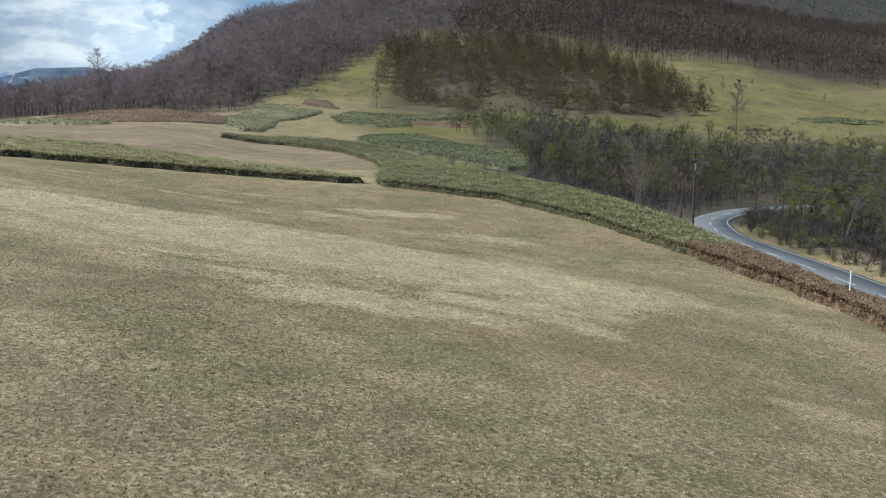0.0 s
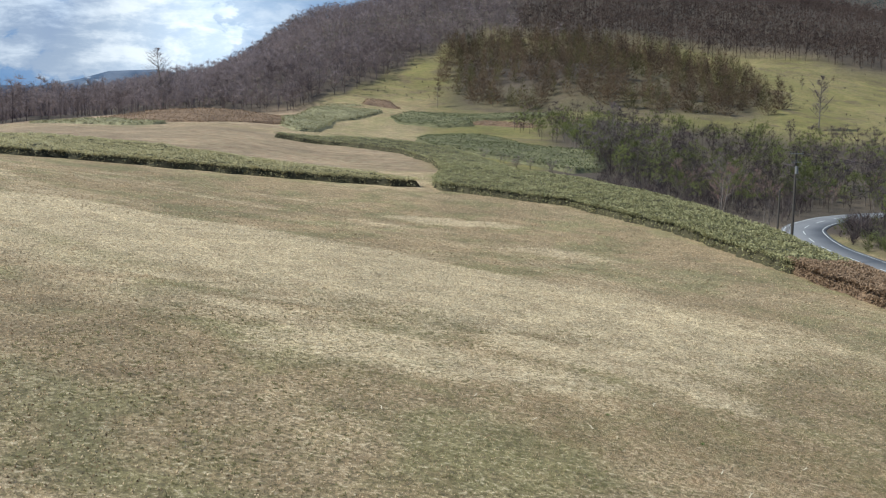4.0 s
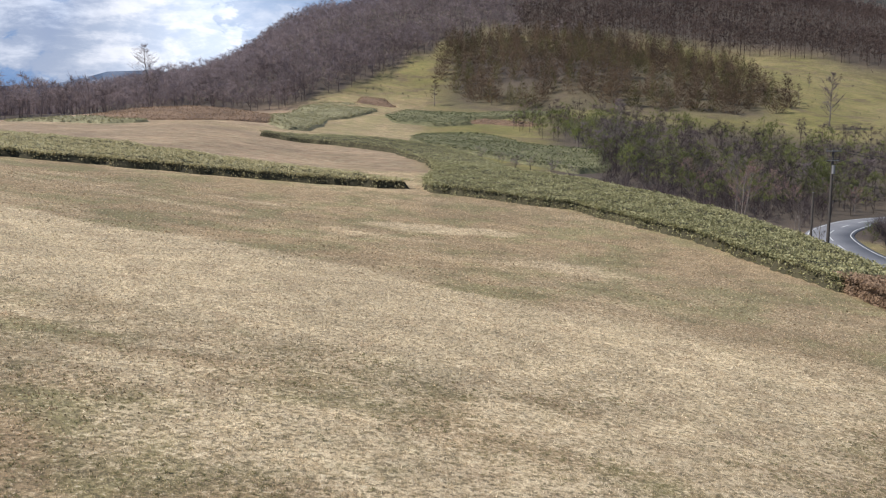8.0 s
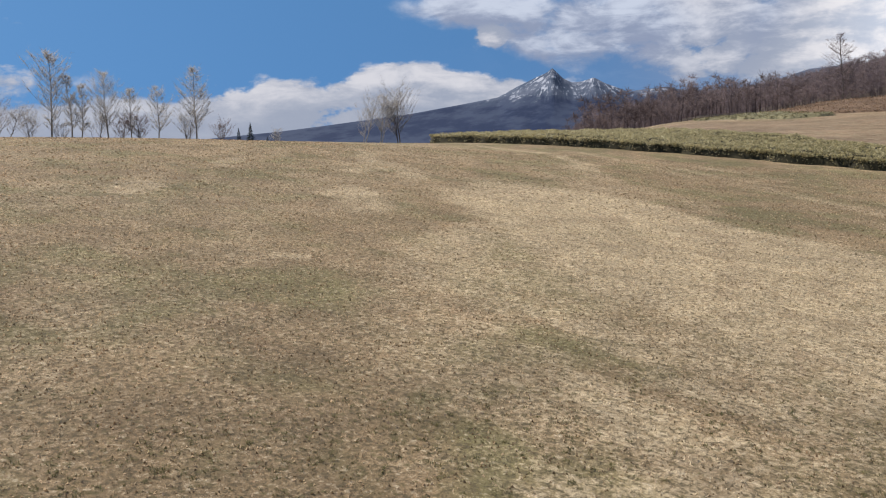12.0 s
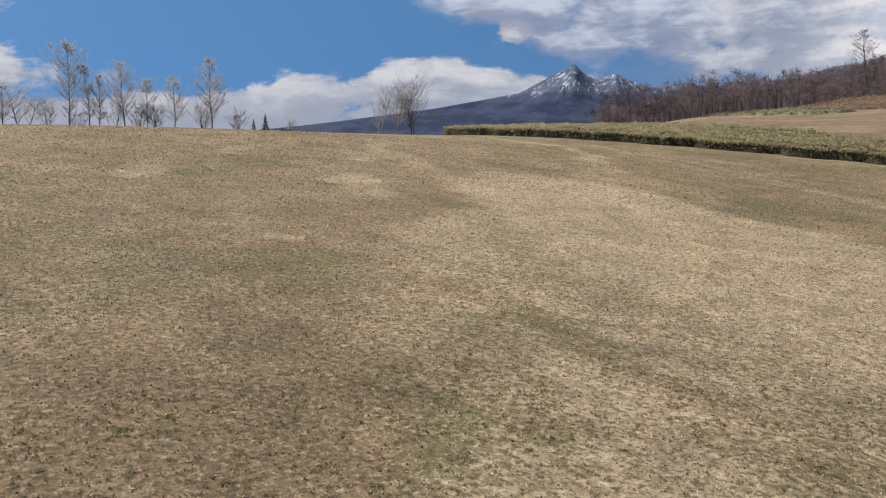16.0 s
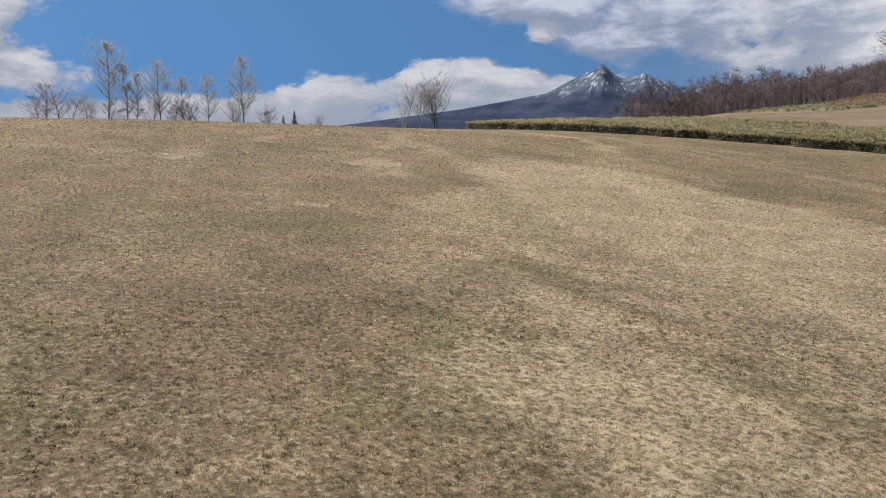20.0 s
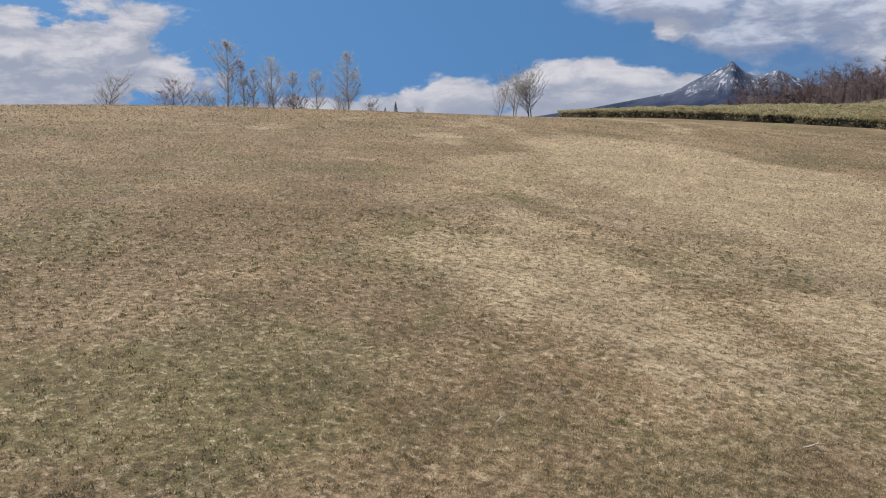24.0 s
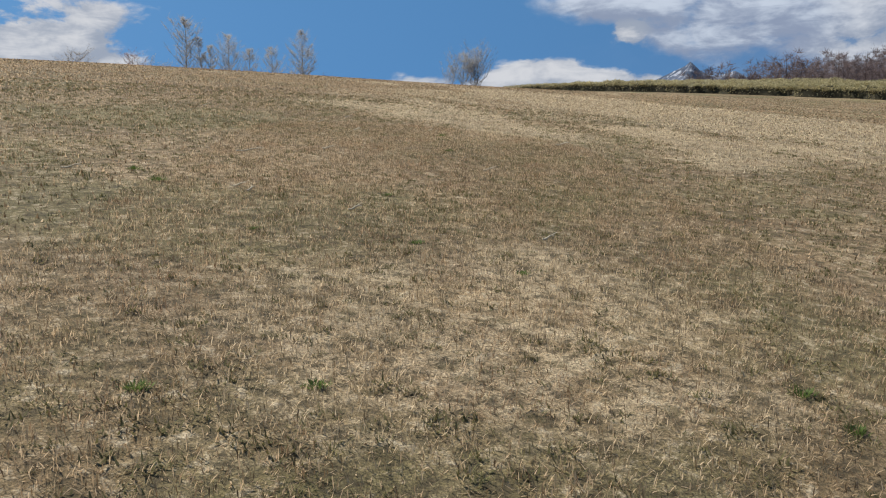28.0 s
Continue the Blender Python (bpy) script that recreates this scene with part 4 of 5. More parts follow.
pole = utility_pole(32.9, 113.0, 10.6, "tall dark weathered utility pole beside the bamboo bank")
strut = tagged(new("stub_post"), "short dark wooden post next to the utility pole", "post")
strut.location = (31.7, 114.5, float(land(31.7, 114.5)))
part("shaft", tube(bmesh.new(), [(0, 0, -0.3), (0.03, 0.02, 2.6), (0.05, 0.03, 5.2)], (0.13, 0.12, 0.10), 10), M_POLE, strut)
part("cap", tube(bmesh.new(), [(0.05, 0.03, 5.2), (0.05, 0.03, 5.26)], (0.115, 0.09), 10), M_METAL, strut)
far_pole = utility_pole(84.0, 138.0, 10.6, "tall dark weathered utility pole beyond the road")
for k, (dz, dx_) in enumerate(((-0.12, -0.65), (-0.12, 0.7), (-1.1, 0.0), (-3.2, 0.1))):
    a = Vector((32.9 + dx_, 112.86, float(land(32.9, 113.0)) + 10.6 + dz))
    b = Vector((84.0 + dx_, 137.86, float(land(84.0, 138.0)) + 10.6 + dz))
    line = [a.lerp(b, t) - Vector((0, 0, 1.3 * 4 * t * (1 - t))) for t in np.linspace(0, 1, 17)]
    o = tagged(new("power_cable"), "thin black overhead cable slung between utility poles", "cable", group="overhead cables")
    o.location = a
    part("strand", tube(bmesh.new(), [p - a for p in line], [0.022] * 17, 5), M_CABLE, o)
    part("end_clamp", tube(bmesh.new(), [(-0.06, 0, 0), (0.10, 0.05, -0.01)], (0.035, 0.035), 6), M_METAL, o)

post = tagged(new("marker_post"), "slim white roadside marker post standing in brown brush", "marker post")
post.location = (34.2, 71.4, float(land(34.2, 71.4)))
part("shaft", tube(bmesh.new(), [(0, 0, -0.3), (0, 0, 1.5), (0.02, 0, 3.45)], (0.06, 0.058, 0.055), 10), M_WHITE, post)
part("cap", tube(bmesh.new(), [(0.02, 0, 3.45), (0.02, 0, 3.5), (0.02, 0, 3.53)], (0.065, 0.065, 0.03), 10), M_METAL, post, "grey cap")


# ---- single trees ----
def grow(rng, height, spread_, limbs, droop, fork):
    """Branch lines of one bare tree: (points, radii) of the trunk, of the limbs, and arrays of twig ends."""
    lean = rng.normal(0, 0.02, 2)
    zs = np.linspace(0, 1, 9)
    wob = np.cumsum(rng.normal(0, 0.008, (9, 2)), 0)
    trunk = np.column_stack([(lean[0] * zs + wob[:, 0]) * height, (lean[1] * zs + wob[:, 1]) * height, zs * height * fork])
    r0 = height * 0.0125
    rt = r0 * (1 - zs * 0.82)
    lines, ta, tb = [], [], []
    for k in range(limbs):
        h = rng.uniform(0.22, 0.99)
        p = np.array([np.interp(h, zs, trunk[:, i]) for i in range(3)])
        az = k * 2.4 + rng.normal(0, 0.4)
        reach = height * spread_ * max(0.10, 1 - ((h - 0.44) / 0.57) ** 2) * rng.uniform(0.55, 1.05) * 0.72
        rise = reach * rng.uniform(0.7, 1.5) * droop
        mid = p + np.array([math.cos(az) * reach * 0.5, math.sin(az) * reach * 0.5, rise * 0.38])
        end = p + np.array([math.cos(az + rng.normal(0, 0.2)) * reach, math.sin(az + rng.normal(0, 0.2)) * reach, rise])
        r = np.interp(h, zs, rt) * 0.42
        lines.append(((p, mid, end), (r, r * 0.6, r * 0.12)))
        for j in range(5):
            t = rng.uniform(0.25, 0.95)
            q = p + (mid - p) * min(1, 2 * t) + (end - mid) * max(0, 2 * t - 1)
            a2 = az + rng.choice((-1, 1)) * rng.uniform(0.4, 1.2)
            l2 = reach * rng.uniform(0.25, 0.5)
            e2 = q + np.array([math.cos(a2) * l2, math.sin(a2) * l2, l2 * rng.uniform(0.5, 1.5) * droop])
            lines.append(((q, (q + e2) / 2 + rng.normal(0, 0.03, 3) * l2, e2), (r * 0.4, r * 0.25, r * 0.06)))
            m = 20
            u = rng.uniform(0.15, 1.0, m)[:, None]
            a = q + (e2 - q) * u
            ang = a2 + rng.normal(0, 1.2, m)
            ln = height * rng.uniform(0.020, 0.058, m)
            ta.append(a)
            tb.append(a + np.stack([np.cos(ang) * ln, np.sin(ang) * ln, ln * rng.uniform(-0.1, 1.1, m) * droop], 1))
    return (trunk, rt), lines, np.concatenate(ta), np.concatenate(tb)


def tube_arrays(points, radii, sides):
    pts = np.array(points, float)
    d = np.gradient(pts, axis=0)
    d /= np.linalg.norm(d, axis=1, keepdims=True) + 1e-9
    a = np.cross(d, (0.31, 0.87, 0.2))
    a /= np.linalg.norm(a, axis=1, keepdims=True) + 1e-9
    b = np.cross(d, a)
    t = np.arange(sides) * 2 * math.pi / sides
    ring = pts[:, None] + (a[:, None] * np.cos(t)[None, :, None] + b[:, None] * np.sin(t)[None, :, None]) * np.array(radii)[:, None, None]
    k, n = len(pts), sides
    i = np.arange(k * n).reshape(k, n)
    q = np.stack([i[:-1], np.roll(i, -1, 1)[:-1], np.roll(i, -1, 1)[1:], i[1:]], -1).reshape(-1, 4)
    return ring.reshape(-1, 3), q


def bare_tree(x, y, height, spread_, seed, bark, twig, label, limbs=26, droop=1.0, stems=1, category="tree", fork=1.0, sink=0.0, twig_w=0.011):
    rng = np.random.default_rng(seed)
    base = tagged(new("bare_tree"), label, category)
    base.location = (x, y, float(land(x, y)) - sink)
    for k in range(stems):
        (trunk, rt), lines, ta, tb = grow(rng, height * (1 if k == 0 else rng.uniform(0.7, 0.95)), spread_, limbs if stems == 1 else max(10, limbs // 2), droop, fork)
        off = np.array([0, 0, 0.0]) if stems == 1 else np.array([rng.normal(0, height * 0.035), rng.normal(0, height * 0.035), 0])
        fan = np.array([[1, 0, off[0] * 1.6 / height * 3], [0, 1, off[1] * 1.6 / height * 3], [0, 0, 1]]) if stems > 1 else np.eye(3)
        trunk = trunk.copy()
        trunk[0, 2] = -0.4
        v, f = tube_arrays(trunk, rt, 8)
        link_mesh("trunk", v @ fan.T + off, f, bark, base, smooth_shade=True)
        vs, fs, n = [], [], 0
        for p, r in lines:
            v, f = tube_arrays(p, r, 4)
            vs.append(v)
            fs.append(f + n)
            n += len(v)
        tagged(link_mesh("branchwork", np.concatenate(vs) @ fan.T + off, np.concatenate(fs), twig if bark is M_PALE else bark, base, smooth_shade=True), kind="stuff")
        tri = sliver(ta, tb, twig_w * height / 12, rng).reshape(-1, 3)
        tagged(link_mesh("crown", tri @ fan.T + off, np.arange(len(tri)).reshape(-1, 3), twig, base), kind="stuff")
    return base


PALE = "tall leafless pale-barked tree standing beyond the meadow's crest"
CREST = ((-131.6, 74.4, 13.8, 0.30, 1), (-130.8, 77.1, 10.8, 0.15, 1), (-130.5, 78.4, 9.6, 0.16, 1), (-129.1, 82.0, 11.2, 0.31, 1), (-128.0, 84.8, 8.8, 0.27, 1), (-126.6, 88.3, 9.2, 0.29, 1), (-124.2, 93.5, 12.2, 0.29, 1))
for k, (x, y, h, w, n) in enumerate(CREST):
    tagged(bare_tree(x + 0.3, y + 0.8, h * 0.96, w * 1.15, 100 + k, M_PALE, M_PALETWIG, PALE, 52, 1.1, n, twig_w=0.0105), group="trees along the crest")
for k, (x, y, h, w) in enumerate(((-133.1, 55.2, 8.4, 0.60), (-131.0, 66.0, 7.6, 0.58), (-133.3, 69.2, 7.6, 0.50))):
    bare_tree(x, y, h, w, 120 + k, M_BARK, M_REDTWIG if k == 1 else M_PALETWIG, "low spreading reddish tree in bud at the crest" if k == 1 else "low spreading leafless tree at the crest", 60, 0.9, 2, fork=0.85)
for k, (x, y, h) in enumerate(((-127.4, 86.3, 6.0), (-124.9, 92.0, 6.4), (-129.5, 80.2, 5.2), (-122.5, 96.9, 4.6), (-132.5, 72.0, 5.6), (-118.7, 104.0, 3.4), (-128.6, 83.6, 5.4), (-131.2, 75.8, 4.8))):
    bare_tree(x + 0.3, y + 0.8, h, 0.55, 130 + k, M_BARK, M_PALETWIG if k % 3 else M_TWIG, "leafless grey-brown bush behind the meadow's crest", 34, 1.1, 3, category="bush", fork=0.8, twig_w=0.016)
bare_tree(-107.3, 120.7, 8.8, 0.62, 140, M_BARK, M_PALETWIG, "broad bare tree with several stems at the crest", 70, 1.25, 3, fork=0.9)
bare_tree(-110.9, 115.9, 7.8, 0.46, 141, M_PALE, M_PALETWIG, "slender pale bare tree at the crest", 56, 1.1, 2)
bare_tree(-109.3, 118.0, 7.4, 0.46, 142, M_PALE, M_PALETWIG, "slender pale bare tree at the crest", 56, 1.1, 2)
bare_tree(-137.4, 354.0, 26.0, 0.33, 143, M_BARK, M_TWIG, "very tall bare tree with a fanned crown above the wood", 60, 0.75, 1, fork=1.0, twig_w=0.0045)


def fir(x, y, height, seed, label):
    rng = np.random.default_rng(seed)
    base = tagged(new("fir_tree"), label, "fir tree")
    base.location = (x, y, float(land(x, y)))
    v, f = tube_arrays([(0, 0, -0.3), (0, 0, height * 0.5), (0, 0, height)], (height * 0.02, height * 0.012, 0.01), 7)
    link_mesh("trunk", v, f, M_BARK, base)
    n = 420
    h = rng.uniform(0.06, 0.99, n) ** 0.9
    t = rng.uniform(0, 6.283, n)
    reach = height * 0.33 * (1.03 - h) * rng.uniform(0.6, 1.1, n)
    a = np.stack([np.zeros(n), np.zeros(n), h * height], 1)
    b = np.stack([np.cos(t) * reach, np.sin(t) * reach, h * height - reach * 0.25], 1)
    tri = sliver(a * 1.0 + (b - a) * 0.25, b, height * 0.013, rng).reshape(-1, 3)
    tagged(link_mesh("needles", tri, np.arange(len(tri)).reshape(-1, 3), M_FIR, base), kind="stuff")
    return base


for k, (x, y, h) in enumerate(((-120.2, 101.4, 3.9), (-121.2, 99.9, 3.0), (-118.9, 103.6, 1.8))):
    fir(x, y, h, 150 + k, "small dark green fir peeping over the crest")

# valley and roadside trees
bare_tree(27, 235, 14.5, 0.30, 160, M_BARK, M_TWIG, "dark-trunked bare tree standing above the valley thicket", 30, 0.9)
bare_tree(30.5, 136, 9.0, 0.42, 161, M_BARK, M_REDTWIG, "spreading bare tree with reddish twigs beside the road", 30, 1.0, 2, fork=0.85)
bare_tree(118, 350, 20, 0.26, 163, M_BARK, M_TWIG, "tall bare tree standing above the far thicket", 40, 0.95)
bare_tree(38, 168, 10.5, 0.30, 162, M_BARK, M_TWIG, "bare tree in the valley thicket", 26, 1.0)
for k, (x, y, h, sp, tw) in enumerate(((58, 138, 8.5, 0.40, 1), (61, 133, 8.0, 0.42, 1), (66, 141, 9.0, 0.40, 1), (54.5, 117, 7.5, 0.40, 0), (60, 116, 8.5, 0.38, 0), (66, 118, 8.0, 0.4, 0), (72, 126, 9.5, 0.36, 1), (64, 106, 7.5, 0.36, 0))):
    bare_tree(x, y, h, sp, 170 + k, M_BARK, M_SPRING if tw else M_TWIG, "roadside tree with fresh yellow-green buds" if tw else "bare grey roadside tree with crooked limbs", 28, 0.9, 2, fork=0.85, twig_w=0.045 if tw else 0.013)
for k, (x, y, h) in enumerate(((127, 412, 10), (150, 470, 7), (-30, 392, 12), (178, 505, 6), (110, 455, 6), (205, 470, 6))):
    bare_tree(x, y, h, 0.26, 190 + k, M_BARK, M_LARCH, "single young larch on the far grass slope", 30, 0.5, twig_w=0.02)
for k, (x, y, h) in enumerate(((31.0, 116.0, 4.5), (30.2, 115.0, 4.0), (34.5, 120.0, 4.5), (33.0, 122.0, 5.0))):
    bare_tree(x, y, h, 0.25, 200 + k, M_BARK, M_BUSH, "thin bare sapling beside the road bank", 12, 1.3, 1)


# the front of the valley thicket, tree by tree
def valley_front(x, y):
    az, r = polar(x, y)
    lo = bounds(az, (1, 300), (4, 236), (8, 172), (14, 146), (17, 162), (20, 178), (30, 118), (45, 96))
    return (az > 3) & (az < 36) & (r > lo) & (r < lo + 62) & (off_line(x, y, ROAD_LINE) > 7) & ((x > 47) | (r > 160) | (az < 14))


LOOKS = ((M_BUSH, M_GREYTWIG, "leafless purple-grey tree at the front of the valley thicket", 0.018, 0.72), (M_BARK, M_BUD, "tree in fresh olive-green bud in the valley thicket", 0.034, 0.70),
         (M_BARK, M_REDTWIG, "leafless tree with pinkish-brown twigs in the valley thicket", 0.017, 0.75), (M_BARK, M_SPRING, "round-crowned tree in yellow-green bud in the valley thicket", 0.036, 0.66),
         (M_BARK, M_BUSH, "dark leafless tree with crooked limbs in the valley thicket", 0.018, 0.78))
rng = np.random.default_rng(77)
spots = scatter(rng, valley_front, (5, 100, 170, 330), 7.2)
first_of = {}
for k, (x, y) in enumerate(spots):
    look_ = int(np.clip(rng.integers(0, 5) + (1 if waves(x, y, 20, 3.0) > 0.3 else 0), 0, 4))
    if look_ not in first_of:
        bark_, twig_, words, tw, fk = LOOKS[look_]
        first_of[look_] = tagged(bare_tree(x, y, 7.5, 0.46, 210 + look_, bark_, twig_, words, 20, 1.15, 1, fork=fk, twig_w=tw), group="trees of the valley thicket")
    else:
        m = pose(x, y, float(land(x, y)), 0, 0, float(rng.uniform(0, 360))) @ Matrix.Scale(float(rng.uniform(0.65, 1.35)), 4)
        copy_thing(first_of[look_], m)
for k, (x, y) in enumerate(((2, 186), (5, 192), (-1, 199), (9, 184), (-5, 205), (12, 178))):
    bare_tree(x, y, 4.2 - 0.3 * (k % 3), 0.5, 230 + k, M_BUSH, M_GREYTWIG, "low grey leafless shrub between two bamboo banks", 14, 1.2, 2, category="shrub", fork=0.7, twig_w=0.02)


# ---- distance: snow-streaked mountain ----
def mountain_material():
    m, n, bsdf, g = material("haze_blue_mountain_slopes", 0.95)
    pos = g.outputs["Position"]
    up = n.add("ShaderNodeSeparateXYZ")
    n.link(pos, up.inputs[0])
    z = up.outputs[2]
    fall = n.add("ShaderNodeCombineXYZ")
    n.link(n.add("ShaderNodeAttribute", attribute_name="along").outputs["Fac"], fall.inputs[0])
    n.link(n.add("ShaderNodeAttribute", attribute_name="down").outputs["Fac"], fall.inputs[1])
    streak = n.noise(fall.outputs[0], 1.25, 6.0, 0.66, 1.2)
    grit = n.noise(pos, 0.03, 5.0, 0.7)
    # slopes and woods carry the blue of distance haze in their base colour
    hazy_rock = n.mix(n.ramp(n.noise(pos, 0.008, 5.0, 0.6), 0.35, 0.65), (0.034, 0.054, 0.090), (0.088, 0.108, 0.148))
    hazy_wood = n.mix(n.ramp(n.noise(pos, 0.0065, 6.0, 0.65), 0.40, 0.60), (0.006, 0.017, 0.050), (0.028, 0.043, 0.080))
    col = n.mix(n.ramp(n.math("ADD", z, n.math("MULTIPLY", streak, 160.0)), 265, 335), hazy_wood, hazy_rock)
    field = n.math("ADD", n.math("MULTIPLY", streak, 0.58), n.math("MULTIPLY", grit, 0.42))
    height_ = n.math("ADD", z, n.math("MULTIPLY", grit, 120.0))
    away = n.add("ShaderNodeAttribute", attribute_name="down").outputs["Fac"]
    snow = n.math("MULTIPLY", n.ramp(field, n.ramp(away, 2.4, 3.6, 0.515, 0.575), n.ramp(away, 2.4, 3.6, 0.585, 0.635)), n.math("MULTIPLY", n.ramp(height_, 262, 322), n.ramp(height_, 385, 425, 1.0, 0.45)))
    col = n.mix(n.math("MULTIPLY", snow, n.ramp(away, 2.6, 4.0, 0.68, 0.3)), col, (0.50, 0.53, 0.59))
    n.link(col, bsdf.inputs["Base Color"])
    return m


def skyline_height(az):
    return np.interp(az, (-120, -90, -66, -58.4, -55.6, -49.7, -46.7, -44.1, -42.8, -41.7, -40.9, -40.55, -39.9, -39.3, -38.6, -37.9, -37.2, -35.75, -34.7, -33.4, -31.9, -29, -26.8, -25, -22.2, -19, -10),
                     (0.2, 0.3, 0.6, 1.19, 1.48, 2.14, 2.6, 3.02, 3.68, 4.17, 4.5, 4.78, 4.12, 3.8, 3.87, 4.08, 3.68, 3.11, 3.2, 3.31, 2.95, 3.0, 3.43, 3.97, 4.13, 3.6, 2.0))


az_ = np.linspace(-120, -10, 800)
rr = np.linspace(0, 1, 46)
A, T = np.meshgrid(az_, rr)
R = 3000 + 1500 * T
crest = 7 + 4300 * np.tan(np.radians(skyline_height(A)))
shape_ = np.where(T < 0.8667, (T / 0.8667) ** 1.5, 1 - (T - 0.8667) * 3)
px, py = R * np.sin(np.radians(A)), 20 + R * np.cos(np.radians(A))
ridge = (np.abs(waves(A * 55, T * 260 + A * 12, 90, 2.0)) * 15 + np.abs(waves(A * 55, T * 200 - A * 9, 34, 5.0)) * 7) * np.clip(T * 1.3, 0, 1) * np.clip((0.867 - T) * 2.6, 0, 1) * np.clip((crest - 90) / 200, 0.15, 1)
soft_crest = np.mean([7 + 4300 * np.tan(np.radians(skyline_height(A + k))) for k in np.linspace(-4, 4, 17)], 0)
hold = smooth(0.50, 0.86, T)
pz = -70 + (crest * hold + soft_crest * (1 - hold) + 70) * shape_ - ridge
# gullies fan out below the two summits
to_left = A < -38.9
run, drop = np.where(to_left, A + 40.2, A + 37.8) * 75, np.where(to_left, 372, 322) - pz
i = np.arange(A.size).reshape(A.shape)
q = np.stack([i[:-1, :-1], i[:-1, 1:], i[1:, 1:], i[1:, :-1]], -1).reshape(-1, 4)
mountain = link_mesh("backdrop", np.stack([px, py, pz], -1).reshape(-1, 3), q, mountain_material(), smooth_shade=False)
spread(mountain, "along", (np.arctan2(run, drop + 25) * 6.5 + np.where(to_left, 0, 31)).ravel())
spread(mountain, "down", (np.hypot(run, drop) / 110).ravel())
tagged(mountain, "distant twin-peaked mountain, tinted haze-blue, with snow streaks and dark lower woods", "mountain", kind="structure")


# ---- grass blades ----
def grass_material():
    m, n, bsdf, g = material("dry_grass_blades", 0.85)
    dry = n.add("ShaderNodeAttribute", attribute_name="dry").outputs["Fac"]
    chance = g.outputs["Random Per Island"]
    vivid = n.ramp(chance, 0.15, 0.95)
    patch = n.noise(g.outputs["Position"], 1.7, 4.0, 0.65)
    tone = n.noise(g.outputs["Position"], 5.0, 3.0, 0.6)
    straw = n.mix(n.ramp(dry, 0.35, 0.85), n.mix(vivid, (0.160, 0.108, 0.060), (0.72, 0.540, 0.345)), n.mix(vivid, (0.25, 0.188, 0.110), (0.92, 0.770, 0.53)))
    rust = n.mix(chance, (0.18, 0.085, 0.042), (0.46, 0.28, 0.165))
    green = n.mix(chance, (0.085, 0.115, 0.030), (0.235, 0.265, 0.085))
    f = n.math("ADD", n.math("MULTIPLY", n.math("SUBTRACT", patch, 0.5), 1.7), n.math("ADD", n.math("MULTIPLY", dry, 1.0), n.math("MULTIPLY", n.math("SUBTRACT", tone, 0.5), 1.3)))
    col = n.mix(n.ramp(f, -0.22, 0.20), green, straw)
    col = n.mix(n.ramp(n.noise(g.outputs["Position"], 0.8, 3.0, 0.6), 0.50, 0.64, 0.0, 0.36), col, rust)
    n.link(col, bsdf.inputs["Base Color"])
    shine_through(n, bsdf, col, 0.48)
    return m


M_GRASS = grass_material()


def blades(name, inside, box_, density, length, width, seed, label, upright=0.2):
    rng = np.random.default_rng(seed)
    n = int((box_[2] - box_[0]) * (box_[3] - box_[1]) * density)
    x, y = rng.uniform(box_[0], box_[2], n), rng.uniform(box_[1], box_[3], n)
    thin = rng.random(n) < 0.7 + 0.45 * waves(x, y, 0.35, 1.0) + 0.2 * waves(x, y, 1.1, 2.0)
    ok = inside(x, y) & thin
    x, y = x[ok], y[ok]
    k = len(x)
    d = np.maximum(dryness(x, y), 0.34)
    z = land(x, y)
    t = rng.uniform(0, 6.283, k)
    lean = np.where(rng.random(k) < upright, rng.uniform(0.1, 0.7, k), rng.uniform(0.8, 1.54, k))
    ln = length * rng.uniform(0.45, 1.25, k)
    fwd = np.stack([np.cos(t) * np.sin(lean), np.sin(t) * np.sin(lean), np.cos(lean)], 1)
    c = np.stack([x, y, z - 0.01], -1)
    tip = c + fwd * ln[:, None] - np.stack([0 * x, 0 * x, ln * 0.05], -1)
    mid = c + fwd * (ln * 0.5)[:, None] + np.stack([0 * x, 0 * x, ln * 0.04], -1)
    s = np.stack([-np.sin(t), np.cos(t), 0 * t], 1) * (width * rng.uniform(0.6, 1.3, k))[:, None]
    corners = (c, mid + s, tip, mid - s) if width < 0.01 else (c - s, c + s, tip)
    m = len(corners)
    v = np.stack(corners, 1).reshape(-1, 3)
    o = np.array([x.mean(), y.mean(), z.mean()])
    ob = link_mesh(name, v - o, np.arange(m * k).reshape(-1, m), M_GRASS)
    ob.location = o
    spread(ob, "dry", np.repeat(d, m))
    return tagged(ob, label, "grass", kind="stuff")


LAST = ((4.0, 39.0), (17.3, 31.2))     # the stretch of turf that is passed lowest
blades("grass", lambda x, y: off_line(x, y, LAST) < 3.7, (-1, 26, 22, 44), 1700, 0.075, 0.0030, 31, "short matted dry grass with green shoots", 0.45)
blades("grass", lambda x, y: (off_line(x, y, LAST) >= 3.7) & (off_line(x, y, LAST) < 13), (-10, 17, 31, 53), 210, 0.068, 0.0125, 32, "short matted dry grass with green shoots", 0.55)
blades("grass", lambda x, y: (off_line(x, y, LAST) >= 13) & (x < 30 - (y - 50) * 0.1), (-42, 15, 30, 74), 72, 0.066, 0.036, 33, "dry meadow grass in tufts", 0.7)
blades("grass", lambda x, y: ((y > 74) | (x < -42)) & (polar(x, y)[1] < 114) & (x < 24 - (y - 85) * 0.35), (-96, 34, 26, 131), 20, 0.085, 0.075, 34, "dry meadow grass in tufts", 0.45)


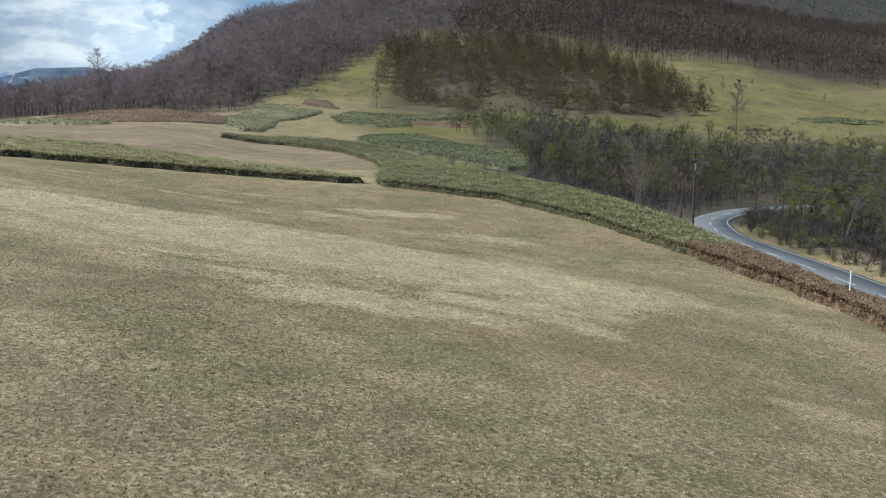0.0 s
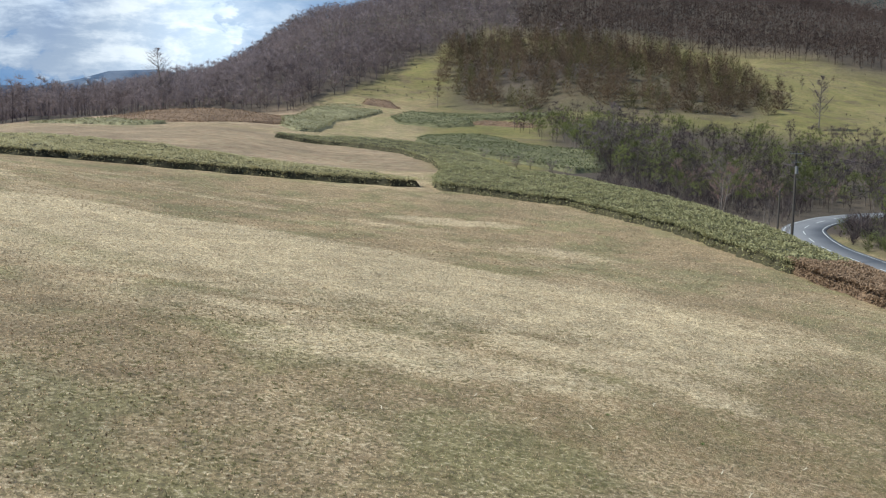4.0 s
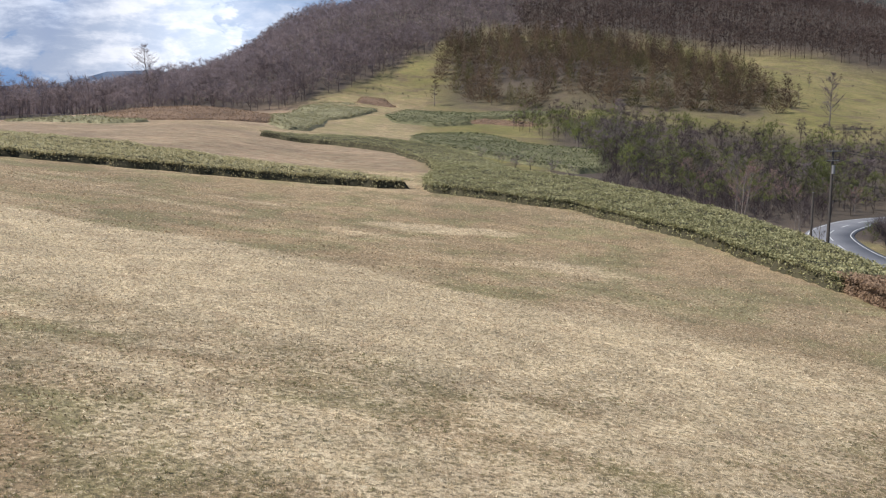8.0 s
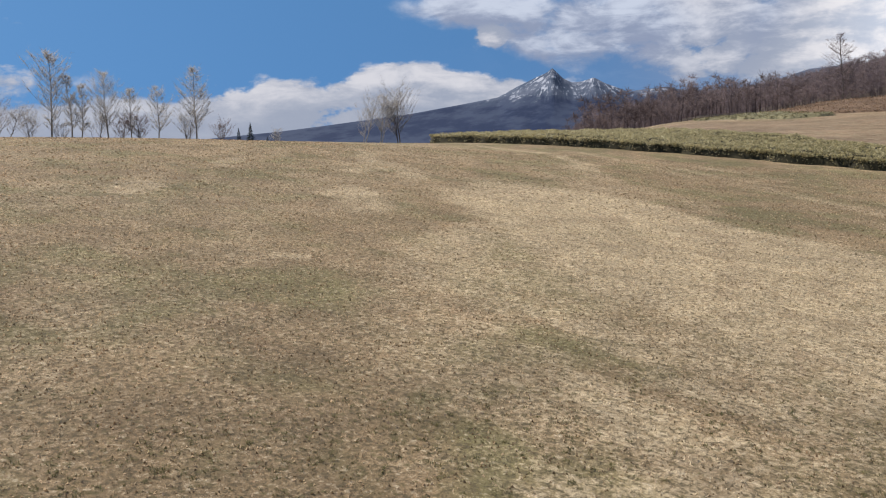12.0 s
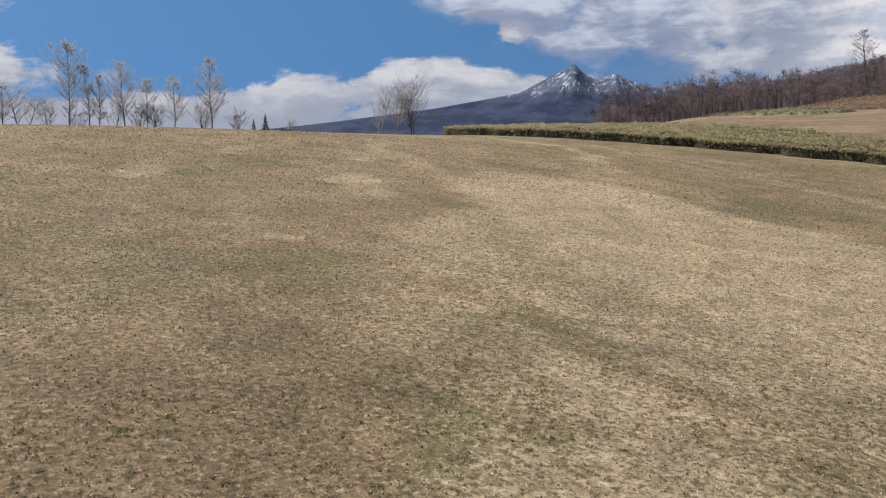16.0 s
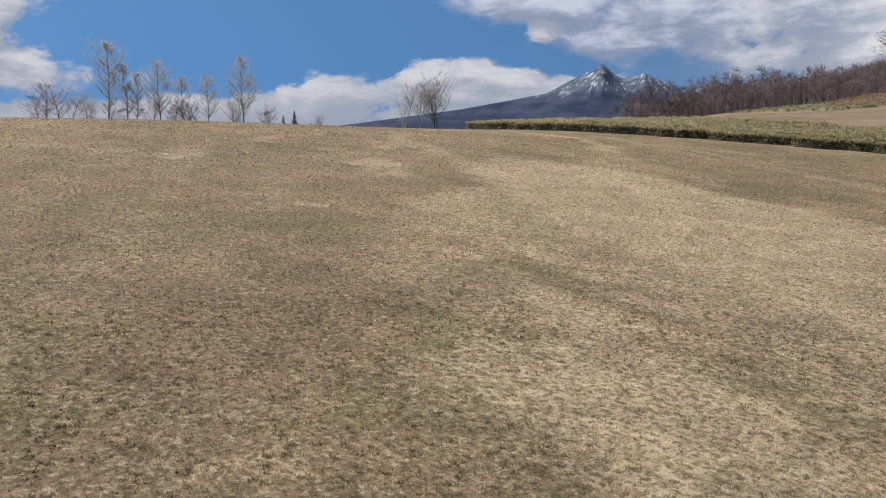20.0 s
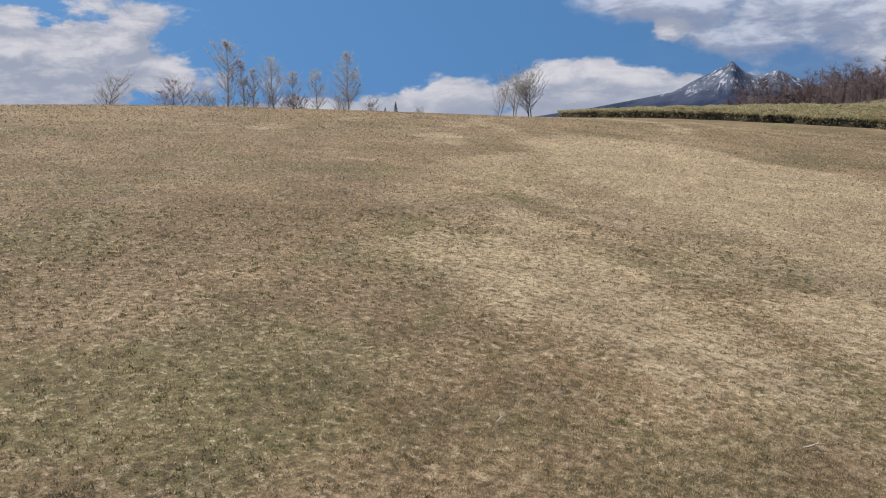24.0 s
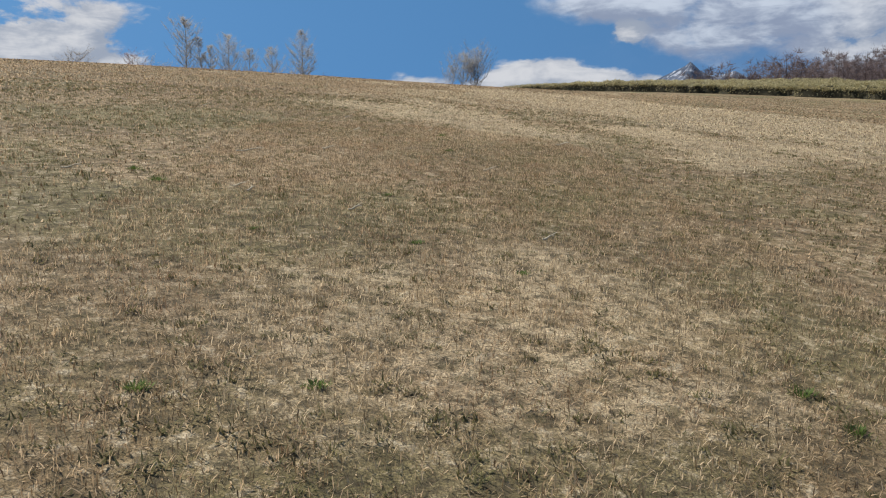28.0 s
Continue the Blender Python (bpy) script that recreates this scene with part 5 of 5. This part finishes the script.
def tussocks(inside, box_, density, blade, seed, label):
    """Dark low clumps of green and brown blades dotted over the turf."""
    rng = np.random.default_rng(seed)
    n = int((box_[2] - box_[0]) * (box_[3] - box_[1]) * density)
    x, y = rng.uniform(box_[0], box_[2], n), rng.uniform(box_[1], box_[3], n)
    ok = inside(x, y) & (rng.random(n) < 1.25 - 1.3 * dryness(x, y) + 0.3 * waves(x, y, 2.6, 3.0))
    x, y = x[ok], y[ok]
    m = 14
    k = len(x) * m
    size_ = np.repeat(rng.uniform(0.5, 1.5, len(x)), m)
    x, y = np.repeat(x, m) + rng.normal(0, 0.036, k) * size_, np.repeat(y, m) + rng.normal(0, 0.036, k) * size_
    t, lean = rng.uniform(0, 6.283, k), rng.uniform(0.5, 1.35, k)
    ln = blade * size_ * rng.uniform(0.6, 1.2, k)
    c = np.stack([x, y, land(x, y) + 0.004], -1)
    fwd = np.stack([np.cos(t) * np.sin(lean), np.sin(t) * np.sin(lean), np.cos(lean)], 1)
    s = np.stack([-np.sin(t), np.cos(t), 0 * t], 1) * (blade * 0.13 * size_)[:, None]
    v = np.stack([c - s, c + s, c + fwd * ln[:, None]], 1).reshape(-1, 3)
    o = np.array([x.mean(), y.mean(), c[:, 2].mean()])
    ob = link_mesh("grass_clumps", v - o, np.arange(3 * k).reshape(-1, 3), M_CLUMP)
    ob.location = o
    return tagged(ob, label, "grass", kind="stuff")


M_CLUMP = speckled("dark_green_grass_clumps", (0.086, 0.078, 0.032), (0.205, 0.186, 0.080), 2.5, 0.85, island=0.5, thin=0.3)
tussocks(lambda x, y: off_line(x, y, LAST) < 9, (-6, 21, 27, 49), 22, 0.042, 41, "low dark green grass clumps dotted over the turf")
tussocks(lambda x, y: (off_line(x, y, LAST) >= 9) & (off_line(x, y, LAST) < 20), (-17, 10, 32, 60), 11, 0.056, 42, "low dark green grass clumps dotted over the turf")


# ---- small things on the turf ----
def fallen_twig(x, y, length, turn, seed):
    rng = np.random.default_rng(seed)
    ob = tagged(new("fallen_twig"), "thin bleached twig lying on the grass", "twig", group="twigs on the turf")
    ob.location = (x, y, float(land(x, y)) + 0.05)
    t = np.linspace(-0.5, 0.5, 7)
    pts_ = [(math.cos(turn) * s * length - math.sin(turn) * 0.25 * length * (0.25 - s * s), math.sin(turn) * s * length + math.cos(turn) * 0.25 * length * (0.25 - s * s), 0.02 * math.sin(s * 5) + 0.02) for s in t]
    part("stem", tube(bmesh.new(), pts_, [0.010, 0.012, 0.012, 0.011, 0.010, 0.008, 0.005], 6), M_STRAW, ob)
    p = pts_[4]
    part("side_shoot", tube(bmesh.new(), [p, (p[0] + 0.10 * math.cos(turn + 0.7), p[1] + 0.10 * math.sin(turn + 0.7), p[2] + 0.03)], (0.006, 0.003), 5), M_STRAW, ob)


for k, (x, y, l, a) in enumerate(((6.2, 35.7, 0.24, 0.95), (6.55, 34.1, 0.46, 1.0), (9.0, 37.2, 0.20, 0.4), (2.6, 40.2, 0.25, 2.0), (11.6, 33.4, 0.16, 1.4), (9.91, 32.65, 0.22, 0.6), (10.25, 32.68, 0.18, 2.1), (2.74, 38.12, 0.24, 1.9), (5.34, 42.0, 0.34, 1.2), (0.95, 38.03, 0.18, 0.3), (-0.96, 39.8, 0.2, 1.0), (-3.7, 36.8, 0.22, 1.7), (8.26, 31.0, 0.26, 1.1), (13.5, 34.66, 0.12, 0.9))):
    fallen_twig(x, y, l, a, 300 + k)


M_SHOOT = speckled("fresh_green_shoots", (0.070, 0.120, 0.028), (0.170, 0.235, 0.070), 6.0, 0.7, island=0.5, thin=0.35)


def green_tuft(x, y, size, seed):
    """A small tuft of fresh shoots: outer blades and a shorter heart."""
    rng = np.random.default_rng(seed)
    ob = tagged(new("green_tuft"), "small tuft of fresh green grass in the dry turf", "grass tuft", group="green tufts in the turf")
    ob.location = (x, y, float(land(x, y)))
    for name, n, reach, tall in (("outer_blades", 60, 1.0, 0.55), ("heart", 34, 0.5, 0.8)):
        t, r = rng.uniform(0, 6.283, n), size * reach * np.sqrt(rng.random(n))
        c = np.stack([r * np.cos(t), r * np.sin(t), np.full(n, -0.005)], 1)
        tip = c + np.stack([np.cos(t) * 0.5, np.sin(t) * 0.5, np.full(n, tall)], 1) * (size * rng.uniform(0.4, 0.9, n))[:, None] + rng.normal(0, size * 0.12, (n, 3))
        w = np.stack([-np.sin(t), np.cos(t), 0 * t], 1) * 0.0045
        mid = (c + tip) / 2 + [0, 0, size * 0.06]
        v = np.stack([c, mid + w, tip, mid - w], 1).reshape(-1, 3)
        tagged(link_mesh(name, v, np.arange(4 * n).reshape(-1, 4), M_SHOOT, ob), kind="stuff")


for k, (x, y, size) in enumerate(((3.43, 39.93, 0.10), (8.18, 31.82, 0.09), (9.15, 31.86, 0.13), (13.1, 33.3, 0.07), (15.65, 29.93, 0.08), (17.26, 33.5, 0.08),
                                  (16.0, 30.84, 0.07), (17.74, 33.3, 0.07), (10.6, 34.4, 0.06), (12.1, 32.0, 0.06), (6.2, 38.3, 0.08), (14.4, 33.6, 0.06))):
    green_tuft(x, y, size, 400 + k)
